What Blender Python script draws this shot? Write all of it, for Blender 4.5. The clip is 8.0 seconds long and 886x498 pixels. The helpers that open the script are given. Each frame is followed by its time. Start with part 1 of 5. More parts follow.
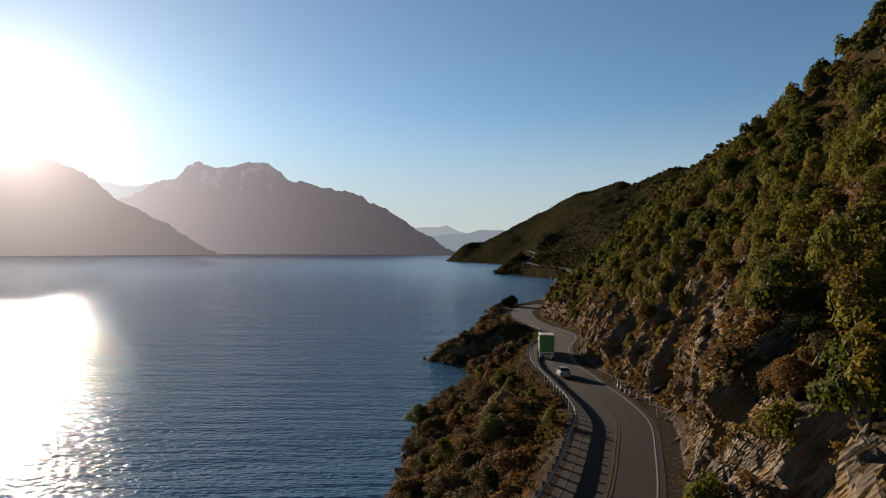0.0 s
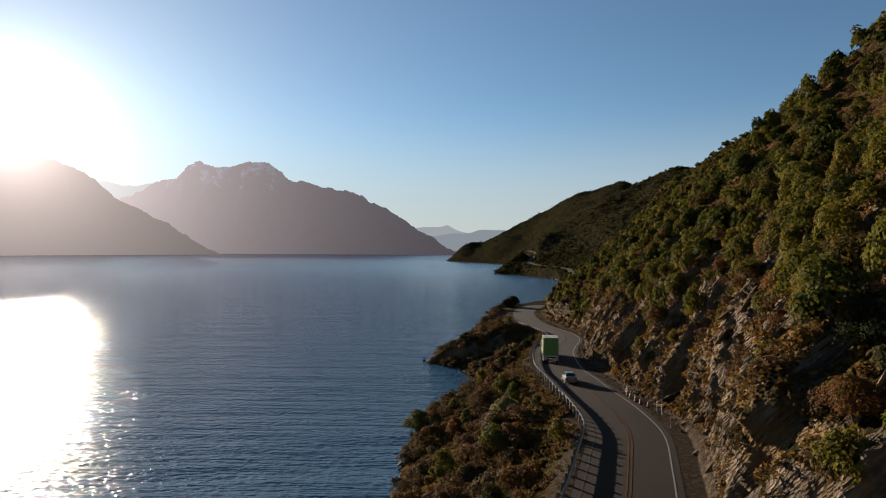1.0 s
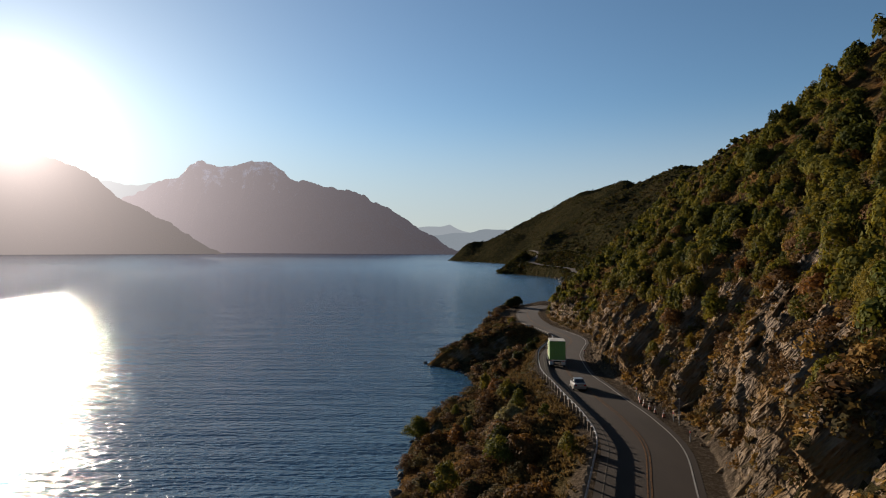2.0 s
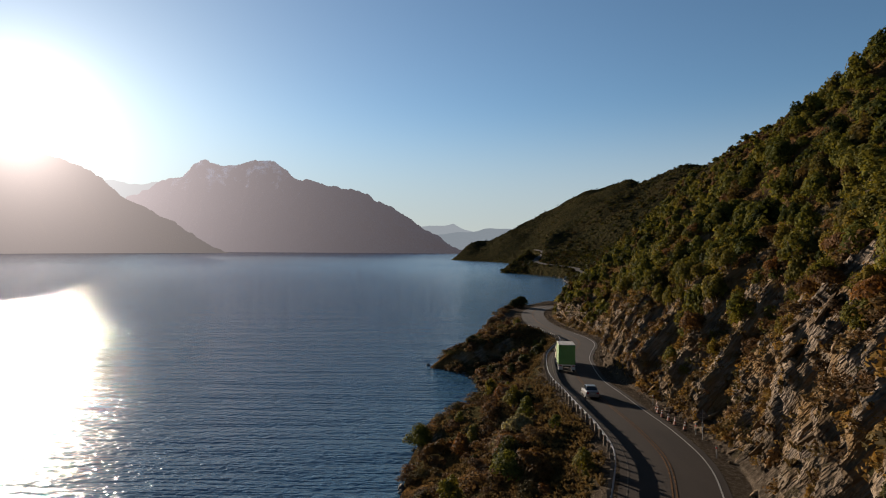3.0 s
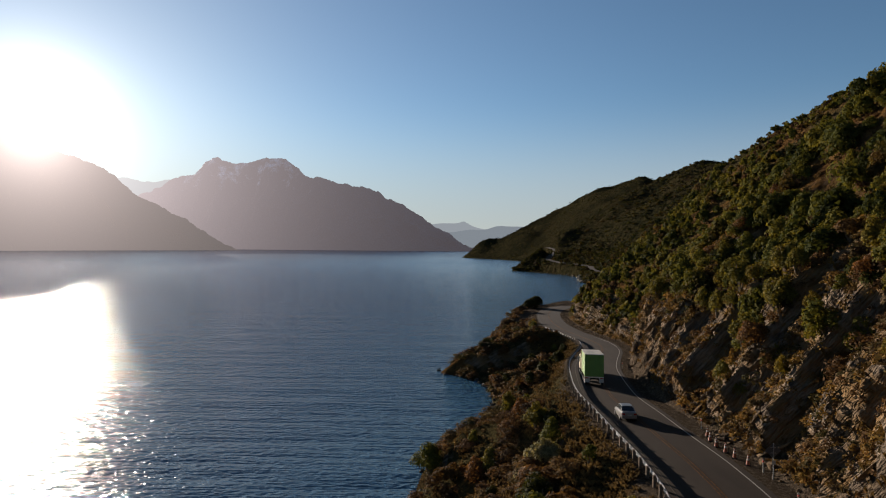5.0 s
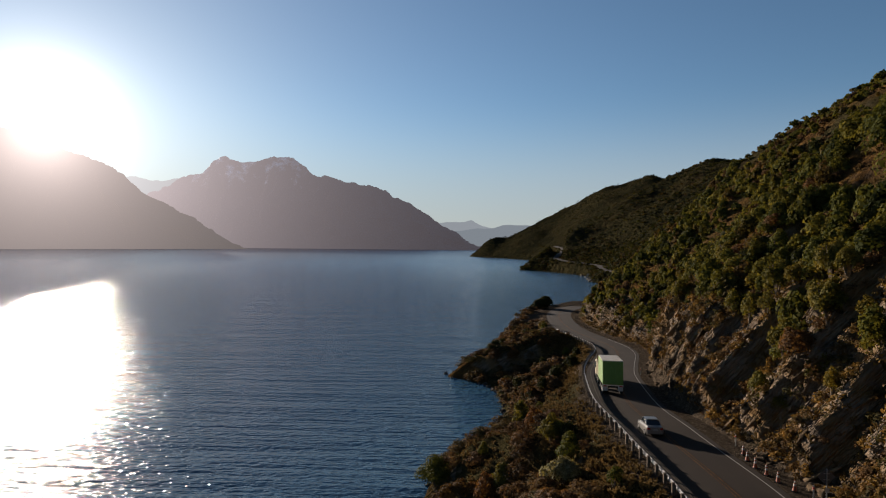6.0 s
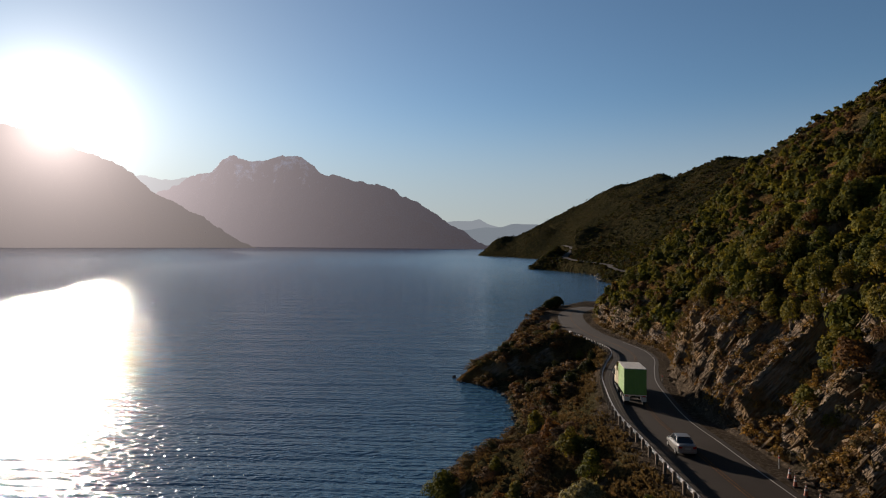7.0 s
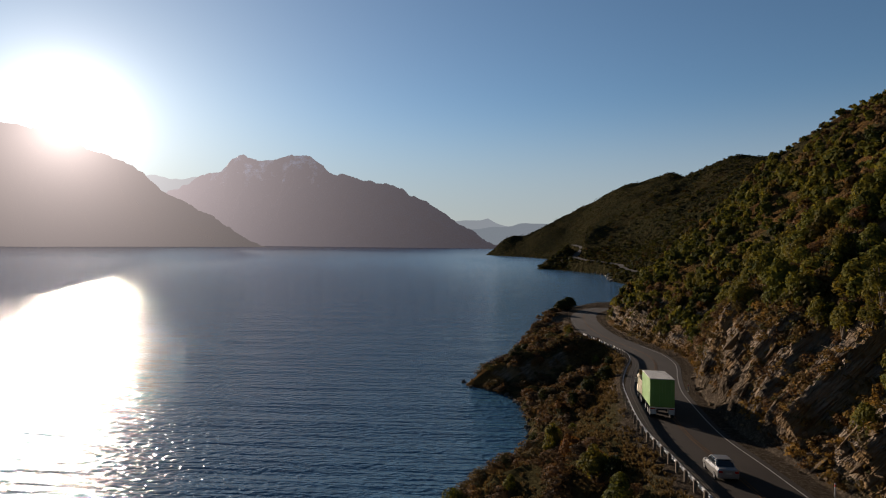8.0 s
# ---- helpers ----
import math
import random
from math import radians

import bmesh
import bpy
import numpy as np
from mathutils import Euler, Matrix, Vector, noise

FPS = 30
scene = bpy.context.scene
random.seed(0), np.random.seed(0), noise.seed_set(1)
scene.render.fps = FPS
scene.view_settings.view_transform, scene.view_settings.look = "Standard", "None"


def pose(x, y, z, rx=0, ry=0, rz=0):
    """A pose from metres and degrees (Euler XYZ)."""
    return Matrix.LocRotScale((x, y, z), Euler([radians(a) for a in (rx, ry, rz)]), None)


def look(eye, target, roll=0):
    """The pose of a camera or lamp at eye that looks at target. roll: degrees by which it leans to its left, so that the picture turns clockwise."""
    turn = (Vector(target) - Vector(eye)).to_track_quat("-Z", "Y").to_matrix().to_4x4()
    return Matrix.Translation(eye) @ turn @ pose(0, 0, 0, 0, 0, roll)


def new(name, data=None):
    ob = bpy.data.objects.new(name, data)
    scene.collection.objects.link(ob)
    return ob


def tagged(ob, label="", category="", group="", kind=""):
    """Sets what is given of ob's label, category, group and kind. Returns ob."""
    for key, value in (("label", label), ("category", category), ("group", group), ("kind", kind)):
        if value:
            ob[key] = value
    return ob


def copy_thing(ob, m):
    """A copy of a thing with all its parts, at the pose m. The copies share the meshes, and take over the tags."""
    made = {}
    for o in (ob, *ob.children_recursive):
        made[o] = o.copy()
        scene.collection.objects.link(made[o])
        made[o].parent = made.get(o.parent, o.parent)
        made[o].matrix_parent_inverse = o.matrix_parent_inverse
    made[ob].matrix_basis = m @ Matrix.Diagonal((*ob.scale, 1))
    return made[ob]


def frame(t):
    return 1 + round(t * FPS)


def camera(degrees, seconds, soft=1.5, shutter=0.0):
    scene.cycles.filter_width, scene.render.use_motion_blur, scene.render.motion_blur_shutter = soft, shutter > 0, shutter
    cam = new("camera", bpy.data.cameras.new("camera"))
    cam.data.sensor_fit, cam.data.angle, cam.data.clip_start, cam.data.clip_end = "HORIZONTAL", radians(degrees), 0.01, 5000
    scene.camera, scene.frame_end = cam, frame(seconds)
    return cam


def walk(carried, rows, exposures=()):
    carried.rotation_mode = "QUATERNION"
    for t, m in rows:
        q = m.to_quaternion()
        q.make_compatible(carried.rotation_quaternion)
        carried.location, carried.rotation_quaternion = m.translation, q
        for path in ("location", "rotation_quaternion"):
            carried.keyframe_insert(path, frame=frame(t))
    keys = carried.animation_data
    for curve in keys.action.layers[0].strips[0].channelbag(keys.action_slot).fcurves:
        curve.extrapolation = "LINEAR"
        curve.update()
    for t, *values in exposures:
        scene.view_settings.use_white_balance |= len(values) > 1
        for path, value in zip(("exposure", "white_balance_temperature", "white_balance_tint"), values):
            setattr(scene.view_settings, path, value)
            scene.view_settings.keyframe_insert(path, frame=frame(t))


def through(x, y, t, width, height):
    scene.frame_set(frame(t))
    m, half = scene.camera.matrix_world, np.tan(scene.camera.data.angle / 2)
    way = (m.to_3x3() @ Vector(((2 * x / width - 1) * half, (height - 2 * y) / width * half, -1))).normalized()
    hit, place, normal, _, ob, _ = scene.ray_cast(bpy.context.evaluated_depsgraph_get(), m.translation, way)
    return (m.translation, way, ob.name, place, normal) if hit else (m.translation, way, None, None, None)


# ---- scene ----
# ---- the camera and its way ----
cam = camera(72, 8.0, soft=1.1)
walk(cam, [
    (0.0, pose(0.000, 0.000, 29.900, 90.1773, -0.2924, -0.0009)),
    (0.5, pose(0.069, 1.954, 29.857, 90.1739, -0.3105, 0.0132)),
    (1.0, pose(0.114, 3.977, 29.825, 90.1619, -0.3290, 0.0601)),
    (1.5, pose(0.138, 6.070, 29.802, 90.1412, -0.3477, 0.1402)),
    (2.0, pose(0.144, 8.231, 29.784, 90.1124, -0.3668, 0.2533)),
    (2.5, pose(0.133, 10.459, 29.771, 90.0758, -0.3862, 0.3993)),
    (3.0, pose(0.106, 12.752, 29.761, 90.0323, -0.4059, 0.5776)),
    (3.5, pose(0.064, 15.110, 29.752, 89.9827, -0.4261, 0.7873)),
    (4.0, pose(0.008, 17.526, 29.742, 89.9283, -0.4468, 1.0272)),
    (4.5, pose(-0.064, 19.997, 29.732, 89.8703, -0.4681, 1.2960)),
    (5.0, pose(-0.151, 22.519, 29.718, 89.8102, -0.4900, 1.5918)),
    (5.5, pose(-0.255, 25.087, 29.703, 89.7499, -0.5127, 1.9128)),
    (6.0, pose(-0.377, 27.693, 29.685, 89.6913, -0.5364, 2.2566)),
    (6.5, pose(-0.521, 30.332, 29.663, 89.6365, -0.5611, 2.6206)),
    (7.0, pose(-0.688, 32.995, 29.637, 89.5878, -0.5870, 3.0020)),
    (7.5, pose(-0.881, 35.674, 29.608, 89.5478, -0.6142, 3.3975)),
    (8.0, pose(-1.105, 38.359, 29.576, 89.5193, -0.6430, 3.8038)),
], [(0.0, 1.25, 6750, 11.5), (3.0, 1.18, 6750, 11.5), (6.0, 1.0, 6700, 13), (8.0, 0.88, 6700, 13.5)])

# ---- sky, sun ----
SUN_AZ, SUN_EL = radians(-35.4), radians(9.5)      # azimuth from +y, to the left
SUN_DIR = Vector((math.sin(SUN_AZ) * math.cos(SUN_EL), math.cos(SUN_AZ) * math.cos(SUN_EL), math.sin(SUN_EL)))


def build_world():
    world = bpy.data.worlds.new("world")
    scene.world = world
    world.use_nodes = True
    nt = world.node_tree
    nt.nodes.clear()
    out = nt.nodes.new("ShaderNodeOutputWorld")
    sky = nt.nodes.new("ShaderNodeTexSky")
    sky.sky_type = "NISHITA"
    sky.sun_disc = False
    sky.sun_elevation = SUN_EL
    sky.sun_rotation = SUN_AZ
    sky.altitude = 300
    sky.air_density, sky.dust_density, sky.ozone_density = 0.86, 0.2, 2.5
    bg = nt.nodes.new("ShaderNodeBackground")
    bg.inputs["Strength"].default_value = 0.055
    tint = nt.nodes.new("ShaderNodeMix")
    tint.data_type, tint.blend_type = "RGBA", "MULTIPLY"
    tint.inputs["Factor"].default_value = 1.0
    tint.inputs[7].default_value = (0.85, 0.975, 1.0, 1)
    nt.links.new(sky.outputs["Color"], tint.inputs[6])
    geo = nt.nodes.new("ShaderNodeTexCoord")
    # pale haze low over the horizon, all round
    up = nt.nodes.new("ShaderNodeSeparateXYZ")
    nt.links.new(geo.outputs["Generated"], up.inputs[0])
    low = nt.nodes.new("ShaderNodeMapRange")
    low.interpolation_type = "SMOOTHERSTEP"
    low.inputs["From Min"].default_value, low.inputs["From Max"].default_value = 0.0, 0.26
    low.inputs["To Min"].default_value, low.inputs["To Max"].default_value = 0.8, 0.0
    nt.links.new(up.outputs["Z"], low.inputs["Value"])
    haze = nt.nodes.new("ShaderNodeMix")
    haze.data_type = "RGBA"
    haze.inputs[7].default_value = (3.55, 3.9, 4.25, 1)
    nt.links.new(low.outputs["Result"], haze.inputs["Factor"])
    nt.links.new(tint.outputs[2], haze.inputs[6])
    nt.links.new(haze.outputs[2], bg.inputs["Color"])
    # the bright aureole of thin haze round the sun
    dot = nt.nodes.new("ShaderNodeVectorMath")
    dot.operation = "DOT_PRODUCT"
    dot.inputs[1].default_value = SUN_DIR
    nt.links.new(geo.outputs["Generated"], dot.inputs[0])
    ang = nt.nodes.new("ShaderNodeMath")
    ang.operation = "ARCCOSINE"
    ang.use_clamp = False
    nt.links.new(dot.outputs["Value"], ang.inputs[0])

    def lobe(width, power):
        a = nt.nodes.new("ShaderNodeMath")
        a.operation = "MULTIPLY"
        a.inputs[1].default_value = -1.0 / radians(width)
        nt.links.new(ang.outputs[0], a.inputs[0])
        e = nt.nodes.new("ShaderNodeMath")
        e.operation = "EXPONENT"
        nt.links.new(a.outputs[0], e.inputs[0])
        m = nt.nodes.new("ShaderNodeMath")
        m.operation = "MULTIPLY"
        m.inputs[1].default_value = power
        nt.links.new(e.outputs[0], m.inputs[0])
        return m
    near, wide, broad = lobe(1.6, 3.3), lobe(8.5, 0.16), lobe(20.0, 0.078)
    add = nt.nodes.new("ShaderNodeMath")
    add.operation = "ADD"
    nt.links.new(near.outputs[0], add.inputs[0])
    nt.links.new(wide.outputs[0], add.inputs[1])
    veil = nt.nodes.new("ShaderNodeMath")
    veil.operation = "ADD"
    nt.links.new(add.outputs[0], veil.inputs[0])
    nt.links.new(broad.outputs[0], veil.inputs[1])
    glow = nt.nodes.new("ShaderNodeBackground")
    glow.inputs["Color"].default_value = (1.0, 0.945, 0.90, 1)
    nt.links.new(veil.outputs[0], glow.inputs["Strength"])
    both = nt.nodes.new("ShaderNodeAddShader")
    nt.links.new(bg.outputs[0], both.inputs[0])
    nt.links.new(glow.outputs[0], both.inputs[1])
    nt.links.new(both.outputs[0], out.inputs["Surface"])


build_world()
sun_data = bpy.data.lights.new("sun", "SUN")
sun_data.energy, sun_data.angle, sun_data.color = 4.9, radians(0.53), (1.0, 0.86, 0.72)
sun = new("sun", sun_data)
sun.matrix_world = look((0, 0, 0), -SUN_DIR) @ Matrix.Identity(4)
sun.location = (-200, 300, 200)


# ---- materials ----
class Nodes:
    """Short hand for building a node material."""

    def __init__(self, name):
        self.mat = bpy.data.materials.new(name)
        self.mat.use_nodes = True
        self.nt = self.mat.node_tree
        self.bsdf = self.nt.nodes["Principled BSDF"]
        self.out = self.nt.nodes["Material Output"]
        self.coord = self.nt.nodes.new("ShaderNodeTexCoord")

    def node(self, kind, **inputs):
        n = self.nt.nodes.new(kind)
        for key, value in inputs.items():
            key = key.replace("_", " ")
            if hasattr(value, "is_output"):
                self.nt.links.new(value, n.inputs[key])
            else:
                n.inputs[key].default_value = value
        return n

    def link(self, a, b):
        self.nt.links.new(a, b)

    def noise(self, scale, detail=4.0, rough=0.6, where=None, stretch=None):
        where = where or self.coord.outputs["Object"]
        if stretch:
            mp = self.node("ShaderNodeMapping", Scale=stretch[0], Rotation=stretch[1])
            self.link(where, mp.inputs["Vector"])
            where = mp.outputs["Vector"]
        n = self.node("ShaderNodeTexNoise", Scale=scale, Detail=detail, Roughness=rough)
        self.link(where, n.inputs["Vector"])
        return n.outputs["Fac"]

    def ramp(self, fac, stops):
        n = self.nt.nodes.new("ShaderNodeValToRGB")
        while len(n.color_ramp.elements) < len(stops):
            n.color_ramp.elements.new(0.5)
        for el, (at, col) in zip(n.color_ramp.elements, stops):
            el.position = at
            el.color = (*col, 1) if len(col) == 3 else col
        self.link(fac, n.inputs["Fac"])
        return n.outputs["Color"]

    def mix(self, fac, a, b, kind="MIX"):
        n = self.nt.nodes.new("ShaderNodeMix")
        n.data_type = "RGBA"
        n.blend_type = kind
        for sock, value in ((n.inputs["Factor"], fac), (n.inputs[6], a), (n.inputs[7], b)):
            if hasattr(value, "is_output"):
                self.link(value, sock)
            elif isinstance(value, (int, float)):
                sock.default_value = value
            else:
                sock.default_value = (*value, 1)
        return n.outputs[2]

    def math(self, op, a, b=0.0, clamp=False):
        n = self.nt.nodes.new("ShaderNodeMath")
        n.operation, n.use_clamp = op, clamp
        for sock, value in zip(n.inputs, (a, b)):
            if hasattr(value, "is_output"):
                self.link(value, sock)
            else:
                sock.default_value = value
        return n.outputs[0]

    def base(self, colour, rough=0.8, metal=0.0):
        for key, value in (("Base Color", colour), ("Roughness", rough), ("Metallic", metal)):
            if hasattr(value, "is_output"):
                self.link(value, self.bsdf.inputs[key])
            elif isinstance(value, tuple):
                self.bsdf.inputs[key].default_value = (*value, 1)
            else:
                self.bsdf.inputs[key].default_value = value
        return self

    def bump(self, height, strength=0.5, distance=0.1):
        b = self.node("ShaderNodeBump", Strength=strength, Distance=distance)
        self.link(height, b.inputs["Height"])
        self.link(b.outputs["Normal"], self.bsdf.inputs["Normal"])
        return self


def random_of(m):
    return m.nt.nodes.new("ShaderNodeObjectInfo").outputs["Random"]


def island_of(m):
    return m.nt.nodes.new("ShaderNodeNewGeometry").outputs["Random Per Island"]


def bedded(m, scale=1.0):
    """Noise drawn out along the dip of the schist, and a pattern of broken blocks in it."""
    parts = []
    for axis, stretch in (((-0.375, 0.704, 0.605), 2.6), ((0.45, -0.43, 0.78), 0.34), ((0.809, 0.565, -0.156), 0.9)):
        dot = m.nt.nodes.new("ShaderNodeVectorMath")
        dot.operation = "DOT_PRODUCT"
        m.link(m.coord.outputs["Object"], dot.inputs[0])
        dot.inputs[1].default_value = [c * stretch * scale for c in axis]
        parts.append(dot.outputs["Value"])
    xyz = m.nt.nodes.new("ShaderNodeCombineXYZ")
    for sock, value in zip(xyz.inputs, parts):
        m.link(value, sock)
    strata = m.noise(0.9, 8, 0.68, where=xyz.outputs[0])
    vor = m.node("ShaderNodeTexVoronoi", Scale=0.8)
    m.link(xyz.outputs[0], vor.inputs["Vector"])
    fine = m.node("ShaderNodeTexVoronoi", Scale=3.1)
    m.link(xyz.outputs[0], fine.inputs["Vector"])
    return strata, m.math("ADD", vor.outputs["Distance"], m.math("MULTIPLY", fine.outputs["Distance"], 0.45))


def mat_ground():
    """Dry tussock, earth and schist rock: rock where it is steep."""
    m = Nodes("hillside_ground")
    geo = m.nt.nodes.new("ShaderNodeNewGeometry")
    sep = m.nt.nodes.new("ShaderNodeSeparateXYZ")
    m.link(geo.outputs["True Normal"], sep.inputs[0])
    big, mid, fine = m.noise(0.05, 4), m.noise(0.35, 6), m.noise(3.0, 6, 0.7)
    grass = m.ramp(mid, [(0.30, (0.0264, 0.0156, 0.0079)), (0.45, (0.0720, 0.0372, 0.0132)), (0.58, (0.1620, 0.0864, 0.0238)), (0.72, (0.0408, 0.0312, 0.0119))])
    grass = m.mix(m.ramp(fine, [(0.3, (0.2, 0.2, 0.2)), (0.7, (1.0, 1.0, 1.0))]), (0.0300, 0.0216, 0.0132), grass)
    scrub = m.ramp(fine, [(0.3, (0.0150, 0.0135, 0.0070)), (0.6, (0.0460, 0.0390, 0.0180)), (0.75, (0.0840, 0.0600, 0.0264))])
    cover = m.mix(m.ramp(big, [(0.42, (0, 0, 0)), (0.55, (1, 1, 1))]), grass, scrub)
    strata, blocks = bedded(m)
    rock = m.ramp(strata, [(0.30, (0.030, 0.025, 0.021)), (0.46, (0.082, 0.066, 0.052)), (0.60, (0.185, 0.148, 0.112)), (0.75, (0.062, 0.052, 0.044))])
    rock = m.mix(m.ramp(m.noise(0.3, 5), [(0.45, (0, 0, 0)), (0.60, (0.8, 0.8, 0.8))]), rock, (0.1250, 0.0780, 0.0350))
    steep = m.math("ADD", m.math("MULTIPLY", sep.outputs["Z"], -1.0), m.math("MULTIPLY", mid, 0.5))
    place = m.nt.nodes.new("ShaderNodeSeparateXYZ")
    m.link(m.coord.outputs["Object"], place.inputs[0])
    wild = m.math("MULTIPLY", m.math("SUBTRACT", place.outputs["Y"], 260.0), 0.01, True)
    isrock = m.ramp(m.math("SUBTRACT", m.math("ADD", steep, 0.5), m.math("MULTIPLY", wild, 0.9)), [(0.10, (0, 0, 0)), (0.22, (1, 1, 1))])
    crag = m.nt.nodes.new("ShaderNodeAttribute")
    crag.attribute_name = "crag"
    isrock = m.math("MULTIPLY", isrock, crag.outputs["Fac"])
    clump = m.noise(0.13, 5, 0.65)
    patch = m.math("ADD", m.math("MULTIPLY", clump, 0.6), m.math("MULTIPLY", m.noise(0.017, 4), 0.4))
    cover = m.mix(wild, cover, m.ramp(patch, [(0.36, (0.0090, 0.0105, 0.0060)), (0.47, (0.0165, 0.0158, 0.0082)), (0.55, (0.0275, 0.0235, 0.0110)), (0.64, (0.0225, 0.0165, 0.0098))]))
    gravel = m.nt.nodes.new("ShaderNodeAttribute")
    gravel.attribute_name = "gravel"
    stones = m.ramp(m.noise(2.6, 8, 0.78), [(0.3, (0.022, 0.018, 0.013)), (0.5, (0.055, 0.043, 0.031)), (0.62, (0.10, 0.08, 0.06)), (0.75, (0.17, 0.14, 0.11))])
    col = m.mix(gravel.outputs["Fac"], m.mix(isrock, cover, rock), stones)
    m.base(col, 1.0)
    m.bsdf.inputs["Specular IOR Level"].default_value = 0.0
    m.bump(m.mix(isrock, m.math("ADD", m.noise(6.0, 6, 0.75), m.math("MULTIPLY", m.math("MULTIPLY", clump, 22.0), wild)), m.math("ADD", m.math("MULTIPLY", strata, 0.7), m.math("MULTIPLY", blocks, 1.2))), 1.0, 0.4)
    return m.mat


def mat_water():
    m = Nodes("lake_water")
    ripple = m.noise(0.42, 4, 0.6, stretch=((0.14, 1.0, 1.0), (0, 0, radians(5))))
    chop = m.noise(0.95, 2, 0.5, stretch=((0.8, 1.0, 1.0), (0, 0, radians(-5))))
    swell = m.noise(0.09, 3, 0.5, stretch=((0.14, 1.0, 1.0), (0, 0, radians(3))))
    place = m.nt.nodes.new("ShaderNodeSeparateXYZ")
    m.link(m.coord.outputs["Object"], place.inputs[0])
    near = m.math("SUBTRACT", 1.0, m.math("MULTIPLY", m.math("SUBTRACT", place.outputs["Y"], 220.0), 0.004, True))
    h = m.math("ADD", m.math("ADD", ripple, m.math("MULTIPLY", m.math("MULTIPLY", chop, 0.42), near)), m.math("MULTIPLY", swell, 1.5))
    lop = m.noise(0.42, 2, 0.5, stretch=((0.8, 1.0, 1.0), (0, 0, radians(4))))
    further = m.math("MULTIPLY", m.math("SUBTRACT", place.outputs["Y"], 130.0), 0.005, True)
    h = m.math("ADD", h, m.math("MULTIPLY", m.math("MULTIPLY", lop, 0.7), further))
    gust = m.noise(0.008, 4, 0.6, stretch=((0.4, 1.0, 1.0), (0, 0, 0)))
    # far off the ripples are too small to tell apart: they act as roughness
    rough = m.math("ADD", m.math("MULTIPLY", m.math("MULTIPLY", m.math("SUBTRACT", place.outputs["Y"], 330.0), 0.0012, True), 0.15), m.math("MULTIPLY", gust, 0.02))
    m.base(m.mix(gust, (0.024, 0.073, 0.126), (0.036, 0.100, 0.163)), m.math("ADD", rough, 0.077))
    m.bsdf.inputs["IOR"].default_value = 1.33
    calm = m.math("MAXIMUM", m.math("SUBTRACT", 1.0, m.math("MULTIPLY", m.math("SUBTRACT", place.outputs["Y"], 350.0), 0.0008, True)), 0.02)
    m.bump(m.math("MULTIPLY", h, calm), 1.0, 1.02)
    return m.mat


def mat_asphalt():
    m = Nodes("chip_seal_road")
    n, f = m.noise(0.22, 5), m.noise(30, 3)
    worn = m.noise(0.5, 4, stretch=((1.0, 0.08, 1.0), (0, 0, 0)))
    col = m.mix(0.5, m.ramp(n, [(0.3, (0.0165, 0.0122, 0.0086)), (0.7, (0.032, 0.0230, 0.0158))]), m.ramp(worn, [(0.35, (0.0175, 0.0130, 0.0096)), (0.65, (0.036, 0.0262, 0.0186))]))
    m.base(m.mix(0.25, col, m.ramp(f, [(0.3, (0.012, 0.010, 0.008)), (0.7, (0.046, 0.038, 0.031))])), 0.9)
    m.bsdf.inputs["Specular IOR Level"].default_value = 0.12
    m.bump(f, 0.3, 0.02)
    return m.mat


def mat_plain(name, colour, rough=0.6, metal=0.0, grime=0.25, scale=4.0):
    m = Nodes(name)
    n = m.noise(scale, 5)
    dark = tuple(c * (1 - grime) for c in colour)
    m.base(m.ramp(n, [(0.3, dark), (0.7, colour)]), rough, metal)
    m.bump(m.noise(scale * 8, 3), 0.1, 0.01)
    m.bsdf.inputs["Specular IOR Level"].default_value = 0.5 if rough < 0.7 else 0.1
    return m.mat


def mat_leaf(name, dark, mid, light):
    m = Nodes(name)
    r, o = island_of(m), random_of(m)
    blend = lambda a, b, k: tuple(u + (v - u) * k for u, v in zip(a, b))
    col = m.ramp(r, [(0.0, blend(dark, mid, 0.55)), (0.5, mid), (1.0, blend(mid, light, 0.45))])
    tint = m.ramp(o, [(0.0, (0.75, 0.8, 0.7)), (0.5, (1.0, 1.0, 1.0)), (1.0, (1.25, 1.05, 0.8))])
    m.base(m.mix(1.0, col, tint, "MULTIPLY"), 0.75)
    m.bsdf.inputs["Specular IOR Level"].default_value = 0.05
    tr = m.nt.nodes.new("ShaderNodeBsdfTranslucent")
    m.link(m.mix(1.0, m.mix(1.0, col, tint, "MULTIPLY"), (1.35, 1.15, 0.6), "MULTIPLY"), tr.inputs["Color"])
    mx = m.nt.nodes.new("ShaderNodeMixShader")
    mx.inputs[0].default_value = 0.35
    m.link(m.bsdf.outputs[0], mx.inputs[1])
    m.link(tr.outputs[0], mx.inputs[2])
    m.link(mx.outputs[0], m.out.inputs["Surface"])
    return m.mat


